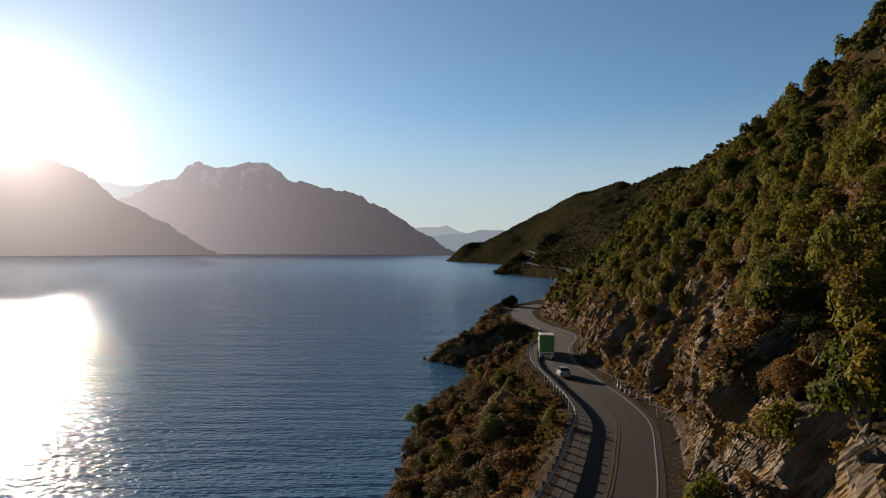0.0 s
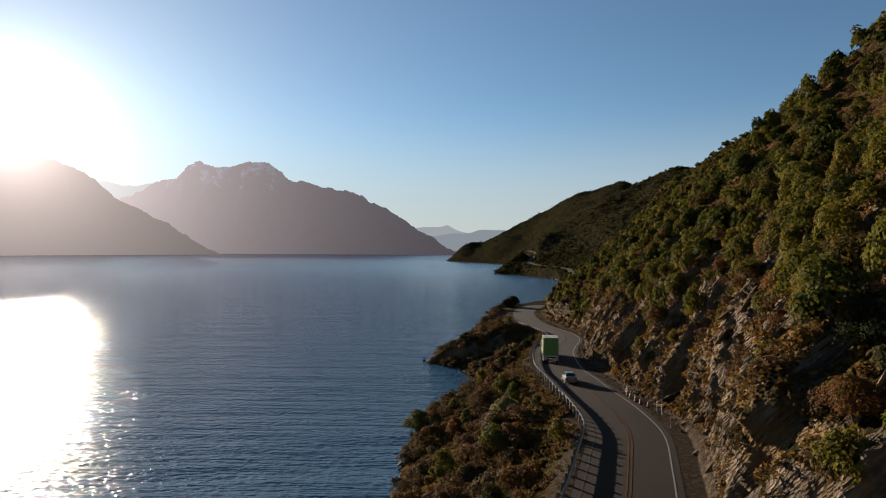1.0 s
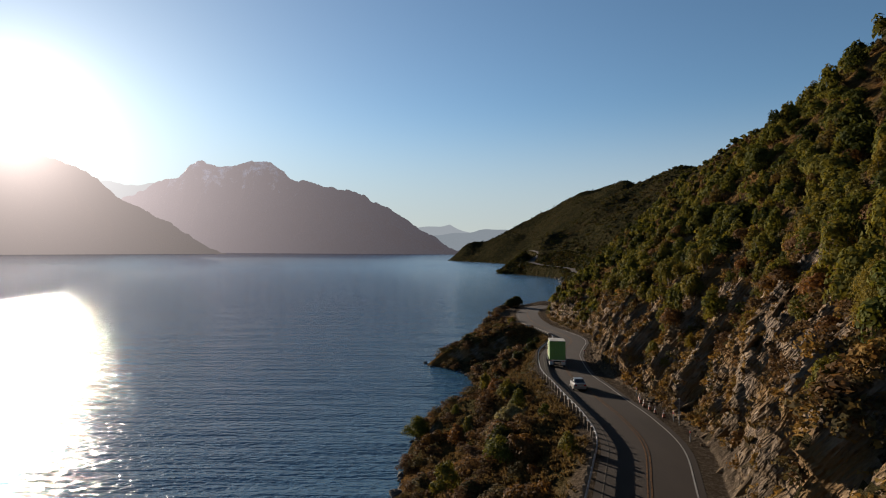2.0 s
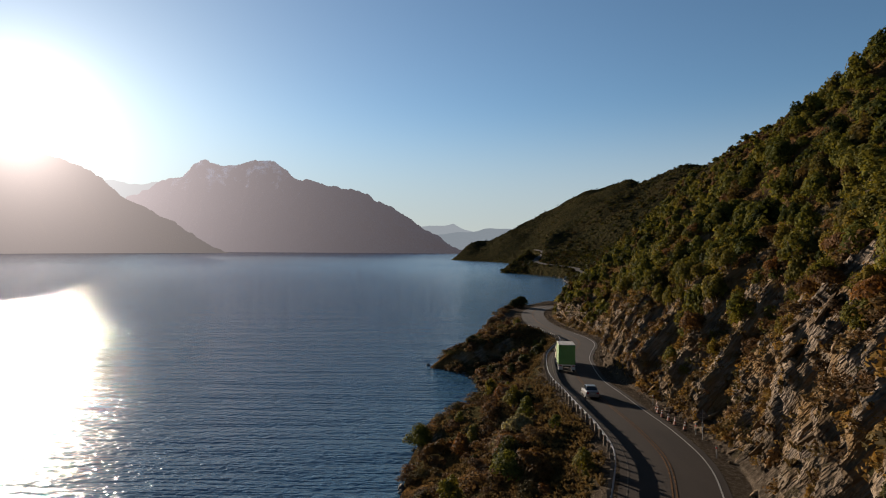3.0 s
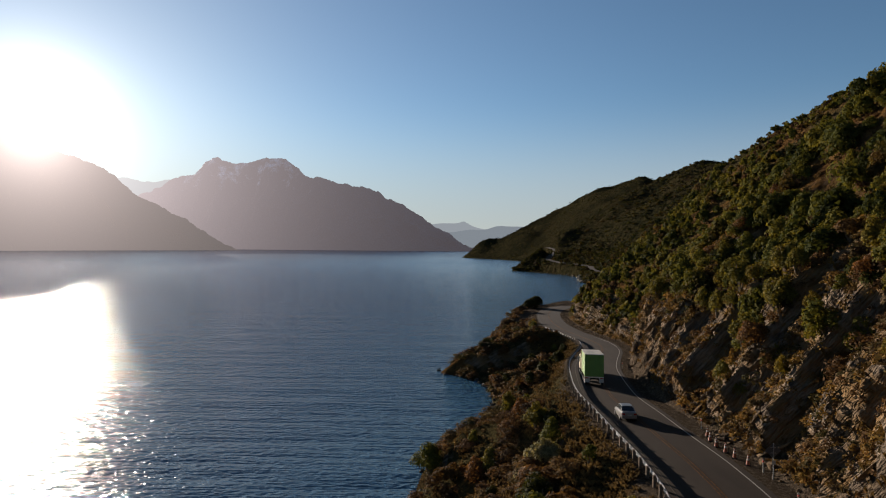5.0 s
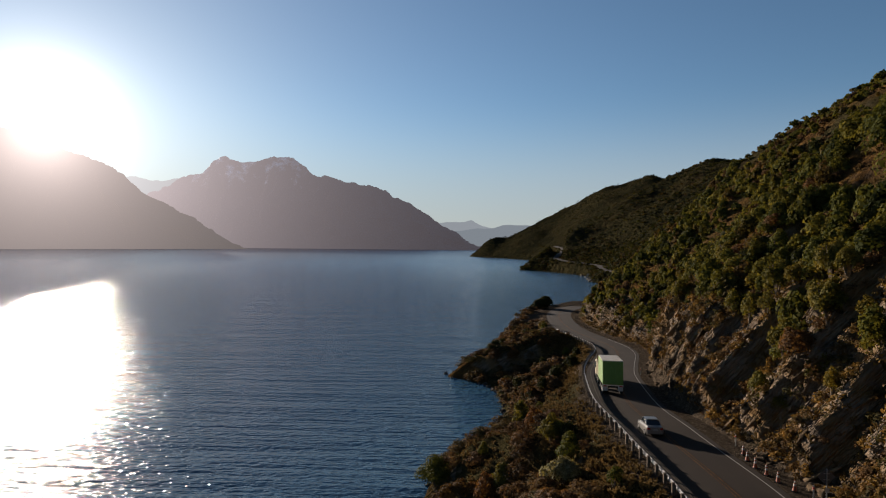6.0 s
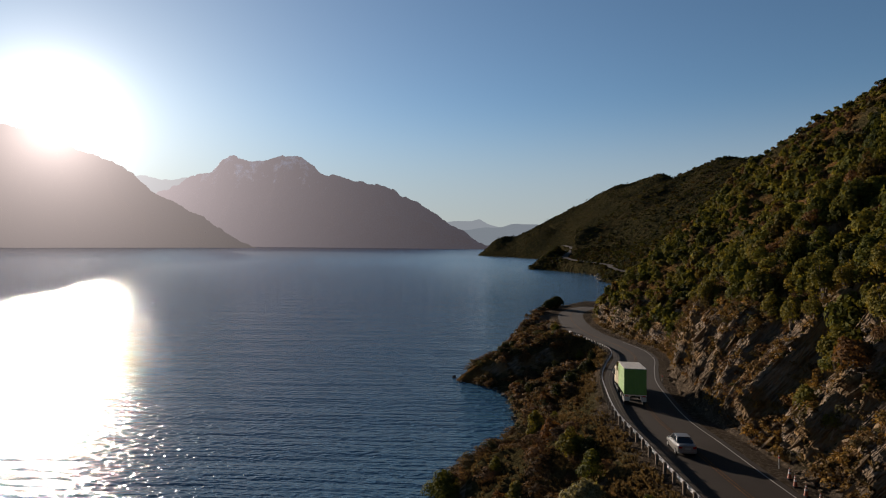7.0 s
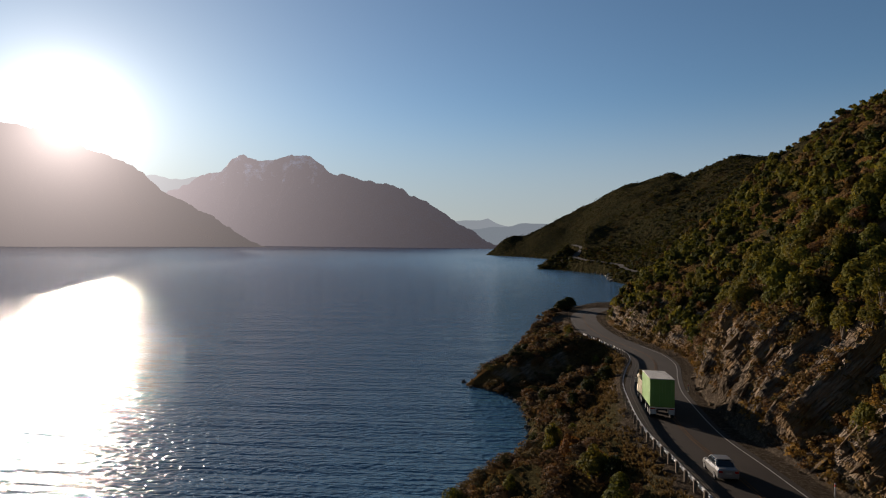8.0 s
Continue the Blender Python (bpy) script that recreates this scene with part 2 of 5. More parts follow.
def mat_mountain(name, low, high, snow, haze, warm, amount, glare, spread):
    """Far range: rock and forest, with haze and sun glare mixed in as emission."""
    m = Nodes(name)
    n, f = m.noise(0.004, 8, 0.65), m.noise(0.013, 6, 0.7)
    sep = m.nt.nodes.new("ShaderNodeSeparateXYZ")
    m.link(m.coord.outputs["Object"], sep.inputs[0])
    col = m.mix(n, low, high)
    if snow:
        line = m.math("ADD", m.math("MULTIPLY", sep.outputs["Z"], 0.00057), m.math("MULTIPLY", f, 0.8))
        gully = m.noise(0.008, 4, 0.55, stretch=((1.0, 0.4, 0.35), (0, 0, 0)))
        line = m.math("ADD", line, m.math("MULTIPLY", m.math("SUBTRACT", gully, 0.5), 0.5))
        col = m.mix(m.ramp(line, [(snow, (0, 0, 0)), (snow + 0.14, (0.75, 0.75, 0.75))]), col, (0.80, 0.82, 0.86))
    m.base(col, 0.95)
    # painted haze: emission that grows brighter towards the low sun
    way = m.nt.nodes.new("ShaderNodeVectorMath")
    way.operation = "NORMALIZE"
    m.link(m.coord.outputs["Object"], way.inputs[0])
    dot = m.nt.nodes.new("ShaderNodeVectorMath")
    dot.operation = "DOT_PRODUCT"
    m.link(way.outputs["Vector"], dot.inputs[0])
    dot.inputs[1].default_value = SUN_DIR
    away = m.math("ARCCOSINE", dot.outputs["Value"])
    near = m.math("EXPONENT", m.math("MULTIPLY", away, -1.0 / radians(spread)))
    # a second, tight lobe paints the sun's bloom over the crest beside it
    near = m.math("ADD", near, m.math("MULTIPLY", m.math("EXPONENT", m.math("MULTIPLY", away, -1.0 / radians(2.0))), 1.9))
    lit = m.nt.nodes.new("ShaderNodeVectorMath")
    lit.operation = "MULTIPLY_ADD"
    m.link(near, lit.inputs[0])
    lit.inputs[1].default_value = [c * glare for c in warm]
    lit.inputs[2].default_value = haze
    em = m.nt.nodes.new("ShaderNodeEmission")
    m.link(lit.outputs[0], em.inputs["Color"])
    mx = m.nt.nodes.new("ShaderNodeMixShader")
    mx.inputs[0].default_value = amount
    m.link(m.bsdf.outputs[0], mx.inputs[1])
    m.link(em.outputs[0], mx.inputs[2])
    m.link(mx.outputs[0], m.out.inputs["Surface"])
    return m.mat


GROUND, WATER, ASPHALT = mat_ground(), mat_water(), mat_asphalt()
WHITE_PAINT = mat_plain("white_line_paint", (0.30, 0.285, 0.255), 0.7, grime=0.5)
DULL_PAINT = mat_plain("dull_line_paint", (0.09, 0.075, 0.055), 0.8, grime=0.7)
YELLOW_PAINT = mat_plain("faded_yellow_line_paint", (0.120, 0.056, 0.018), 0.9, grime=0.85)
STEEL = mat_plain("galvanised_steel", (0.30, 0.30, 0.30), 0.5, 0.7, 0.3)
TIMBER = mat_plain("weathered_timber_post", (0.12, 0.095, 0.072), 0.9)


# ---- helpers of this place ----
def finish(name, bm, material, smooth=False):
    me = bpy.data.meshes.new(name)
    bm.to_mesh(me)
    bm.free()
    for mt in (material if isinstance(material, (list, tuple)) else [material]):
        me.materials.append(mt)
    if smooth:
        for p in me.polygons:
            p.use_smooth = True
    return me


def part(name, bm, material, parent, label="", smooth=False):
    ob = new(name, finish(name, bm, material, smooth))
    ob.parent = parent
    return tagged(ob, label)


def raw_mesh(name, verts, faces, material, smooth=False):
    """A mesh from arrays of corners and of quads."""
    verts, faces = np.asarray(verts, np.float32), np.asarray(faces, np.int32)
    me = bpy.data.meshes.new(name)
    me.vertices.add(len(verts))
    me.vertices.foreach_set("co", verts.ravel())
    n, k = faces.shape
    me.loops.add(n * k)
    me.loops.foreach_set("vertex_index", faces.ravel())
    me.polygons.add(n)
    me.polygons.foreach_set("loop_start", np.arange(0, n * k, k, dtype=np.int32))
    me.update(calc_edges=True)
    me.validate()
    me.materials.append(material)
    me.polygons.foreach_set("use_smooth", np.full(n, smooth))
    return me


def smooth_line(points, step):
    """A Catmull-Rom line through the points, resampled at even steps."""
    p = np.array(points, float)
    p = np.vstack([2 * p[0] - p[1], p, 2 * p[-1] - p[-2]])
    out = []
    for a, b, c, d in zip(p, p[1:], p[2:], p[3:]):
        u = np.linspace(0, 1, 24, endpoint=False)[:, None]
        out.append(0.5 * (2 * b + (c - a) * u + (2 * a - 5 * b + 4 * c - d) * u**2 + (3 * b - a - 3 * c + d) * u**3))
    q = np.vstack(out + [p[-2:-1]])
    s = np.r_[0, np.cumsum(np.linalg.norm(np.diff(q, axis=0), axis=1))]
    t = np.arange(0, s[-1], step)
    return np.stack([np.interp(t, s, q[:, k]) for k in range(p.shape[1])], 1)


def smoothstep(a, b, x):
    t = np.clip((x - a) / (b - a), 0, 1)
    return t * t * (3 - 2 * t)


_G = np.random.RandomState(7).rand(64, 64, 64)


def vnoise(x, y, z=0.0):
    """Smooth value noise in 0..1 on arrays."""
    x, y, z = np.broadcast_arrays(np.asarray(x, float), np.asarray(y, float), np.asarray(z, float))
    i, j, k = (np.floor(v).astype(int) for v in (x, y, z))
    u, v, w = (a - b for a, b in ((x, i), (y, j), (z, k)))
    u, v, w = (t * t * (3 - 2 * t) for t in (u, v, w))
    g = lambda a, b, c: _G[(i + a) % 64, (j + b) % 64, (k + c) % 64]
    lerp = lambda a, b, t: a + (b - a) * t
    lo = lerp(lerp(g(0, 0, 0), g(1, 0, 0), u), lerp(g(0, 1, 0), g(1, 1, 0), u), v)
    hi = lerp(lerp(g(0, 0, 1), g(1, 0, 1), u), lerp(g(0, 1, 1), g(1, 1, 1), u), v)
    return lerp(lo, hi, w)


def fbm(x, y, z=0.0, octaves=4, gain=0.5):
    total, amp, norm = 0.0, 1.0, 0.0
    for n in range(octaves):
        total = total + amp * vnoise(np.asarray(x) * 2**n + 17.3 * n, np.asarray(y) * 2**n + 5.1 * n, np.asarray(z) * 2**n)
        norm += amp
        amp *= gain
    return total / norm


# ---- the lie of the land ----
ROAD = smooth_line([(-18, -80), (-14, -40), (-8, -10), (-2, 10), (6, 30), (11.3, 41.6), (15.2, 53.1), (17.7, 62), (18.3, 71), (18.2, 80),
                    (18.2, 88), (18.2, 96.5), (19.4, 107), (21.3, 118.6), (24.3, 130), (28.0, 143), (29.2, 154), (28.1, 168), (26.6, 183),
                    (26.9, 203), (30.2, 230), (37, 252), (49, 270), (68, 282), (95, 290)], 0.5)
ROAD_T = np.gradient(ROAD, axis=0)
ROAD_T /= np.linalg.norm(ROAD_T, axis=1)[:, None]
ROAD_Z = np.interp(ROAD[:, 1], [-60, 0, 53, 71, 88, 111, 146, 172, 212, 257, 300], [13.6, 13.4, 12.9, 12.65, 12.2, 11.4, 9.65, 8.75, 8.0, 7.1, 6.8])
SHORE = smooth_line([(-40, -120), (-24, -40), (-12, 20), (-6, 70), (-5.6, 86), (-4.6, 102), (-2.5, 111), (2, 118), (5.4, 127), (6.6, 143), (4.6, 156),
                     (-1, 163), (-4.2, 166), (-3, 171), (2, 185), (9, 210), (15, 235), (22, 262), (38, 290), (70, 312), (110, 345),
                     (128, 400), (120, 480), (106, 541), (112, 600), (120, 645), (113, 700), (98, 745), (80, 778), (66, 800), (76, 850),
                     (112, 950), (142, 1100), (150, 1250), (128, 1380), (105, 1480), (55, 1610), (11, 1735), (14, 1810), (70, 1900), (220, 2100), (500, 2300)], 1.0)


def nearest(line, x, y):
    """Signed distance to a line (right of its direction is positive) and the index of its nearest sample."""
    tang = np.gradient(line, axis=0)
    flat = np.stack([x.ravel(), y.ravel()], 1)
    index = np.empty(len(flat), int)
    for a in range(0, len(flat), 20000):
        p = flat[a:a + 20000]
        k = ((p[:, None, :] - line[None, ::12, :]) ** 2).sum(-1).argmin(1) * 12
        k = np.clip(k[:, None] + np.arange(-12, 13)[None], 0, len(line) - 1)
        index[a:a + 20000] = k[np.arange(len(p)), ((p[:, None, :] - line[k]) ** 2).sum(-1).argmin(1)]
    off = flat - line[index]
    dist = np.linalg.norm(off, axis=1)
    side = tang[index, 0] * off[:, 1] - tang[index, 1] * off[:, 0]
    return (np.where(side > 0, -dist, dist)).reshape(x.shape), index.reshape(x.shape)


FAR_ROAD = smooth_line([(150, 400), (136, 470), (121, 540), (122, 590), (131, 640), (124, 690), (113, 730), (108, 775), (118, 830), (140, 930), (165, 1080), (175, 1250)], 2.0)
FAR_ROAD_Z = np.interp(FAR_ROAD[:, 1], [400, 540, 640, 730, 830, 1250], [7.5, 8.5, 10.5, 12.5, 18.0, 30.0])
# buttresses of the cutting: where along the road each one starts, and how far it stands out
RIBS = np.array([-60, -30, 0, 14, 22, 29, 35.5, 42, 49, 57, 65, 73, 81.5, 89.5, 97, 101, 108, 116, 126, 140, 160, 185, 210, 240, 290, 420.0])
RIB_OUT = np.array([1, 1, 1, 1.4, 1.9, 2.0, 1.9, 1.8, 1.0, 1.0, 1.1, 1.8, 1.7, 2.8, 1.4, 1.2, 1.4, 1.4, 1.3, 1.3, 1.3, 1.3, 1.3, 1.3, 1.3, 0])


DIP = np.array([0.45, -0.43, 0.78])           # up the dip of the schist
BED = np.array([-0.375, 0.704, 0.605])        # across its beds
SIDE = np.cross(DIP, BED)


def land(x, y):
    """Height of the land at arrays x, y."""
    d, k = nearest(ROAD, x, y)
    ds, _ = nearest(SHORE, x, y)
    zr = ROAD_Z[k]
    # hill above the road: verge, rock cutting, then the long slope
    cut = np.interp(y, [-60, 20, 45, 58, 72, 84, 92, 100, 116, 128, 145, 170, 200, 260], [8, 9, 9.0, 8.5, 8.0, 7.5, 8.5, 9.5, 8.0, 5.0, 4.0, 3.0, 4.0, 4.0])
    wide = np.interp(y, [40, 56, 64, 86, 94, 100, 116, 130], [2.4, 3.0, 5.5, 5.8, 3.4, 2.2, 2.4, 3.5])
    verge = np.interp(y, [0, 24, 30, 45, 60, 78, 90, 100, 130, 150], [5.2, 5.0, 1.8, 1.6, 1.8, 2.2, 1.9, 1.6, 1.8, 2.6]) + 3.6
    e = np.maximum(d - verge, 0)
    rough = (fbm(x / 9, y / 9, 3.3, 5) - 0.5)
    hill = cut * (0.6 * np.clip(e / wide, 0, 1) + 0.4 * smoothstep(0, wide, e)) + np.interp(y, [70, 92, 108, 130, 150], [1.08, 1.04, 0.93, 0.925, 0.93]) * np.maximum(e - 1.2, 0)
    cap = np.interp(y, [0, 60, 125, 150, 225, 300], [84, 88, 81, 72, 62, 66])
    give = np.interp(y, [0, 80, 115, 170, 225], [0.5, 0.46, 0.36, 0.34, 0.28])
    hill = np.where(hill > cap * 0.75, cap * 0.75 + cap * give * (1 - np.exp(-(hill - cap * 0.75) / (cap * give))), hill)
    gully = (fbm(y / 26 + 0.02 * d, d / 120, 8.1, 3) - 0.5) * np.clip(e / 9, 0, 1) * 12
    hill = zr + hill + gully + rough * np.clip(e * 0.8, 0, 5)
    hill = hill + 4.5 * smoothstep(70, 87, d) * smoothstep(140, 180, y)
    # bank below the road, down to the lake
    dl = np.maximum(-d - 4.6, 0)
    inland = np.maximum(ds, 0)
    t = dl / np.maximum(dl + inland, 0.01)
    level = smoothstep(205, 228, y) * (1 - smoothstep(272, 290, y))
    bank = zr * ((1 - level) * (1 - t) ** 0.9 + level * (1 - t**4)) + (fbm(x / 6, y / 6, 1.7, 4) - 0.5) * 3.5 * np.clip(dl / 3, 0, 1) * np.clip(inland / 3, 0, 1)
    ridge = 4.2 * np.exp(-((y - 167 + 0.15 * x) / 5.0) ** 2) - 2.6 * np.exp(-((y - 151) / 6.0) ** 2)
    fold = (fbm(x / 30, y / 8, 5.1, 3) - 0.5) * 6.0
    bank = bank + (ridge + fold) * np.clip(dl / 5, 0, 1) * np.clip(inland / 5, 0, 1) * (1 - level)
    # low berm added behind the rail to shade the gap under its beam
    bank = bank + 0.28 * np.exp(-((dl - 0.9) / 0.55) ** 2) * (0.7 + 0.6 * fbm(x / 4, y / 4, 7.7, 2)) * (1 - level)
    near = np.where(d > 0, np.where(e > 0, hill, zr), np.where(dl > 0, bank, zr))
    near = np.where(np.abs(d) < 3.3, zr - 0.12, near)
    # country beyond the bend
    slope = np.interp(y, [1300, 1700], [0.80, 0.56]) * inland
    top = np.interp(y, [300, 450, 620, 850, 1100, 1300, 1500, 1735], [78, 98, 132, 138, 172, 196, 226, 280])
    far = np.where(slope > top * 0.6, top * 0.6 + top * 0.55 * (1 - np.exp(-(slope - top * 0.6) / (top * 0.55))), slope)
    far = far + (fbm(x / 70, y / 110, 4.4, 5) - 0.5) * np.clip(inland * 0.5, 0, 34) + (fbm(x / 14, y / 14, 6.4, 3) - 0.5) * np.clip(inland * 0.3, 0, 4)
    # shoulders and saddles of the headland behind the bay, one spur before the other
    far = far - 66 * smoothstep(0.285, 0.35, x / np.maximum(y, 1.0)) * smoothstep(880, 1000, y) * (1 - smoothstep(2000, 2300, y))
    far = far + 12 * np.exp(-((x - 345) / 50) ** 2 - ((y - 1640) / 160) ** 2)
    far = far + 7 * np.exp(-((x - 300) / 42) ** 2 - ((y - 780) / 70) ** 2) - 30 * np.exp(-((x - 310) / 90) ** 2 - ((y - 980) / 90) ** 2)
    far = far + 17 * np.exp(-((x - 62) / 30) ** 2 - ((y - 1735) / 80) ** 2)
    run = np.abs(vnoise(y / 95 + inland / 150, inland / 400, 9.2) - 0.5) * 2
    far = far - (1 - run) * 0.07 * np.clip(inland, 0, 150)
    df, kf = nearest(FAR_ROAD, x, y)
    bench = (1 - smoothstep(4.5, 12, np.abs(df))) * (y > 380)
    far = far * (1 - bench) + FAR_ROAD_Z[kf] * bench
    w = smoothstep(255, 330, y)
    z = near * (1 - w) + far * w
    return np.where(ds > 0, np.maximum(z, np.minimum(0.25 * inland, 0.8)), np.maximum(ds * 0.6, -12))


def road_x(y):
    return np.interp(y, ROAD[:, 1], ROAD[:, 0])


def shards(a, b, c, seed):
    """Random steps and tilts, one for each cell of an uneven lattice: the faces of broken rock."""
    best, value = np.full(a.shape, 9e9), np.zeros(a.shape)
    i, j, k = np.floor(a).astype(int), np.floor(b).astype(int), np.floor(c).astype(int)
    for da in (-1, 0, 1):
        for db in (-1, 0, 1):
            for dc in (-1, 0, 1):
                u, v, w = (i + da) % 64, (j + db + 7 * seed) % 64, (k + dc + 13 * seed) % 64
                pa, pb, pc = a - (i + da + _G[u, v, w]), b - (j + db + _G[v, w, u]), c - (k + dc + _G[w, u, v])
                d = pa * pa + pb * pb + pc * pc
                near = d < best
                tilt = (_G[(u + 9) % 64, v, w] - 0.5) * pa + (_G[u, (v + 9) % 64, w] - 0.5) * pb + (_G[u, v, (w + 9) % 64] - 0.5) * pc
                value = np.where(near, _G[(u + 31) % 64, (v + 17) % 64, w] - 0.5 + 1.1 * tilt, value)
                best = np.where(near, d, best)
    return value


def surface(x, y):
    """The points of the ground above arrays x, y, with the bedded, broken face of the cutting pushed in and out."""
    z = land(x, y)
    d, k = nearest(ROAD, x, y)
    rise = z - ROAD_Z[k]
    face = smoothstep(4.6, 6.5, d) * (1 - 0.75 * smoothstep(10, 18, d)) * (1 - smoothstep(60, 100, d)) * (y < 320)
    q = y + 0.58 * rise + (fbm(x / 7, y / 7, z / 7, 3) - 0.5) * 3.0
    n = np.clip(np.searchsorted(RIBS, q) - 1, 0, len(RIBS) - 2)
    f = np.clip((q - RIBS[n]) / (RIBS[n + 1] - RIBS[n]), 0, 1)
    out = RIB_OUT[n] * np.where(f < 0.12, f / 0.12, 1 - (f - 0.12) / 0.88) * smoothstep(0.3, 3.0, rise)
    across = BED[0] * x + BED[1] * y + BED[2] * z
    up = DIP[0] * x + DIP[1] * y + DIP[2] * z
    deep = SIDE[0] * x + SIDE[1] * y + SIDE[2] * z
    # broken blocks of two sizes, longer along the dip than across it
    block = np.zeros_like(x)
    on = face > 0.01
    for size, amount, seed in ((1.4, 0.85, 1), (0.6, 0.4, 2), (0.3, 0.2, 3)):
        block[on] += amount * shards(across[on] / (0.55 * size), up[on] / (4.0 * size), deep[on] / (1.3 * size), seed)
    swell = (fbm(across / 4.0, up / 9, deep / 8, 4) - 0.5) * 2.6
    push = face * smoothstep(0.1, 1.2, rise) * (out - 0.7 + block * np.interp(y, [48, 62], [0.9, 1.0]) + swell)
    x = x - 0.88 * push
    z = z + 0.42 * push
    return x, y, z


def build_ground():
    ys = np.r_[np.arange(-70, 6, 1.5), np.arange(6, 14, 0.5), np.arange(14, 112, 0.22), np.arange(112, 130, 0.4), np.arange(130, 200, 0.7), np.arange(200, 330, 1.2), 330 * 1.012 ** np.arange(0, 168)]
    us = np.r_[np.arange(-60, -26, 4.0), np.arange(-26, -4.8, 0.7), np.arange(-4.8, 4.8, 0.6), np.arange(4.8, 11, 0.1), np.arange(11, 15, 0.22), np.arange(15, 30, 0.5), np.arange(30, 60, 1.0),
               np.arange(60, 160, 2.5), 160 * 1.035 ** np.arange(0, 56)]
    centre = np.where(ys < 255, road_x(ys), np.interp(ys, [255, 330, 480, 541, 645, 800, 950, 1250, 1480, 1735, 2500], [38, 70, 125, 112, 124, 75, 118, 154, 110, 20, 60]))
    u, y = np.meshgrid(us, ys)
    x0 = u + centre[:, None]
    x, y, z = surface(x0, y)
    d, _ = nearest(ROAD, x0, y)
    verts = np.stack([x.ravel(), y.ravel(), z.ravel()], 1)
    n, m = y.shape
    i = (np.arange(n - 1)[:, None] * m + np.arange(m - 1)[None]).ravel()
    faces = np.stack([i, i + 1, i + m + 1, i + m], 1)
    me = raw_mesh("ground", verts, faces, GROUND, True)
    crag = me.attributes.new("crag", "FLOAT", "POINT")
    crag.data.foreach_set("value", (1 - 0.85 * smoothstep(11, 20, d + (fbm(x / 6, y / 6, 2.2, 3) - 0.5) * 10)).ravel())
    gravel = me.attributes.new("gravel", "FLOAT", "POINT")
    wobble = (fbm(x / 3, y / 3, 0.4, 3) - 0.5) * 3
    gravel.data.foreach_set("value", ((1 - smoothstep(0.3, 1.6, np.maximum(d - 5.6, -d - np.interp(y, [195, 215, 262, 285], [4.6, 12, 12, 4.6])) + wobble)) * (y < 320)).ravel())
    return tagged(new("ground", me), "steep lakeside hillside of dry grass and broken schist rock", "hillside", kind="structure")


build_ground()


def build_water():
    bm = bmesh.new()
    bmesh.ops.create_grid(bm, x_segments=8, y_segments=8, size=9000)
    ob = new("water", finish("water", bm, WATER))
    return tagged(ob, "wide blue lake with small wind ripples in low sun", "lake", kind="structure")


build_water()


def ribbon(line, zs, left, right, lift, name, material, every=1, dash=None):
    """A strip along the road from offset left to right (to the right is positive)."""
    tang = np.gradient(line, axis=0)
    tang /= np.linalg.norm(tang, axis=1)[:, None]
    nrm = np.stack([tang[:, 1], -tang[:, 0]], 1)
    cols = np.linspace(left, right, 2 if right - left < 1 else 9)
    verts = [(*(line[i] + nrm[i] * c), zs[i] + lift - 0.012 * abs(c)) for i in range(0, len(line), every) for c in cols]
    n, m = len(verts) // len(cols), len(cols)
    faces = [(r * m + c, r * m + c + 1, r * m + m + c + 1, r * m + m + c) for r in range(n - 1) for c in range(m - 1)
             if dash is None or (r * every * 0.5) % dash[0] < dash[1]]
    return raw_mesh(name, verts, faces, material)


BAY_GRAVEL = mat_plain("tan_roadside_gravel", (0.036, 0.027, 0.018), 0.95, grime=0.45, scale=0.3)
bench = new("gravel_bench", ribbon(FAR_ROAD, FAR_ROAD_Z, -5.0, 5.5, 0.75, "gravel_bench", BAY_GRAVEL))
far_road = tagged(new("road_beyond_the_bay", ribbon(FAR_ROAD, FAR_ROAD_Z, -3.5, 3.5, 0.95, "road_beyond_the_bay", ASPHALT)), "same road continuing round the far headland", "road", kind="structure")
road = tagged(new("road", ribbon(ROAD, ROAD_Z, -3.75, 3.75, 0.06, "road", ASPHALT)), "narrow two-lane chip-seal road winding along the lake", "road", kind="structure")
bench.parent = far_road
PAINTED = int(np.searchsorted(ROAD[:, 1], 166))
line_r = new("edge_line", ribbon(ROAD[:PAINTED], ROAD_Z[:PAINTED], 3.09, 3.21, 0.075, "edge_line", WHITE_PAINT))
# left line in a duller, browner colour than the right one
line_l = new("edge_line", ribbon(ROAD, ROAD_Z, -3.20, -3.10, 0.075, "edge_line", DULL_PAINT))
line_c = new("centre_line", ribbon(ROAD, ROAD_Z, -0.20, -0.08, 0.075, "centre_line", YELLOW_PAINT))
line_d = new("centre_line", ribbon(ROAD, ROAD_Z, 0.08, 0.20, 0.075, "centre_line", YELLOW_PAINT))
for ob in (line_r, line_l, line_c, line_d):
    ob.parent = road


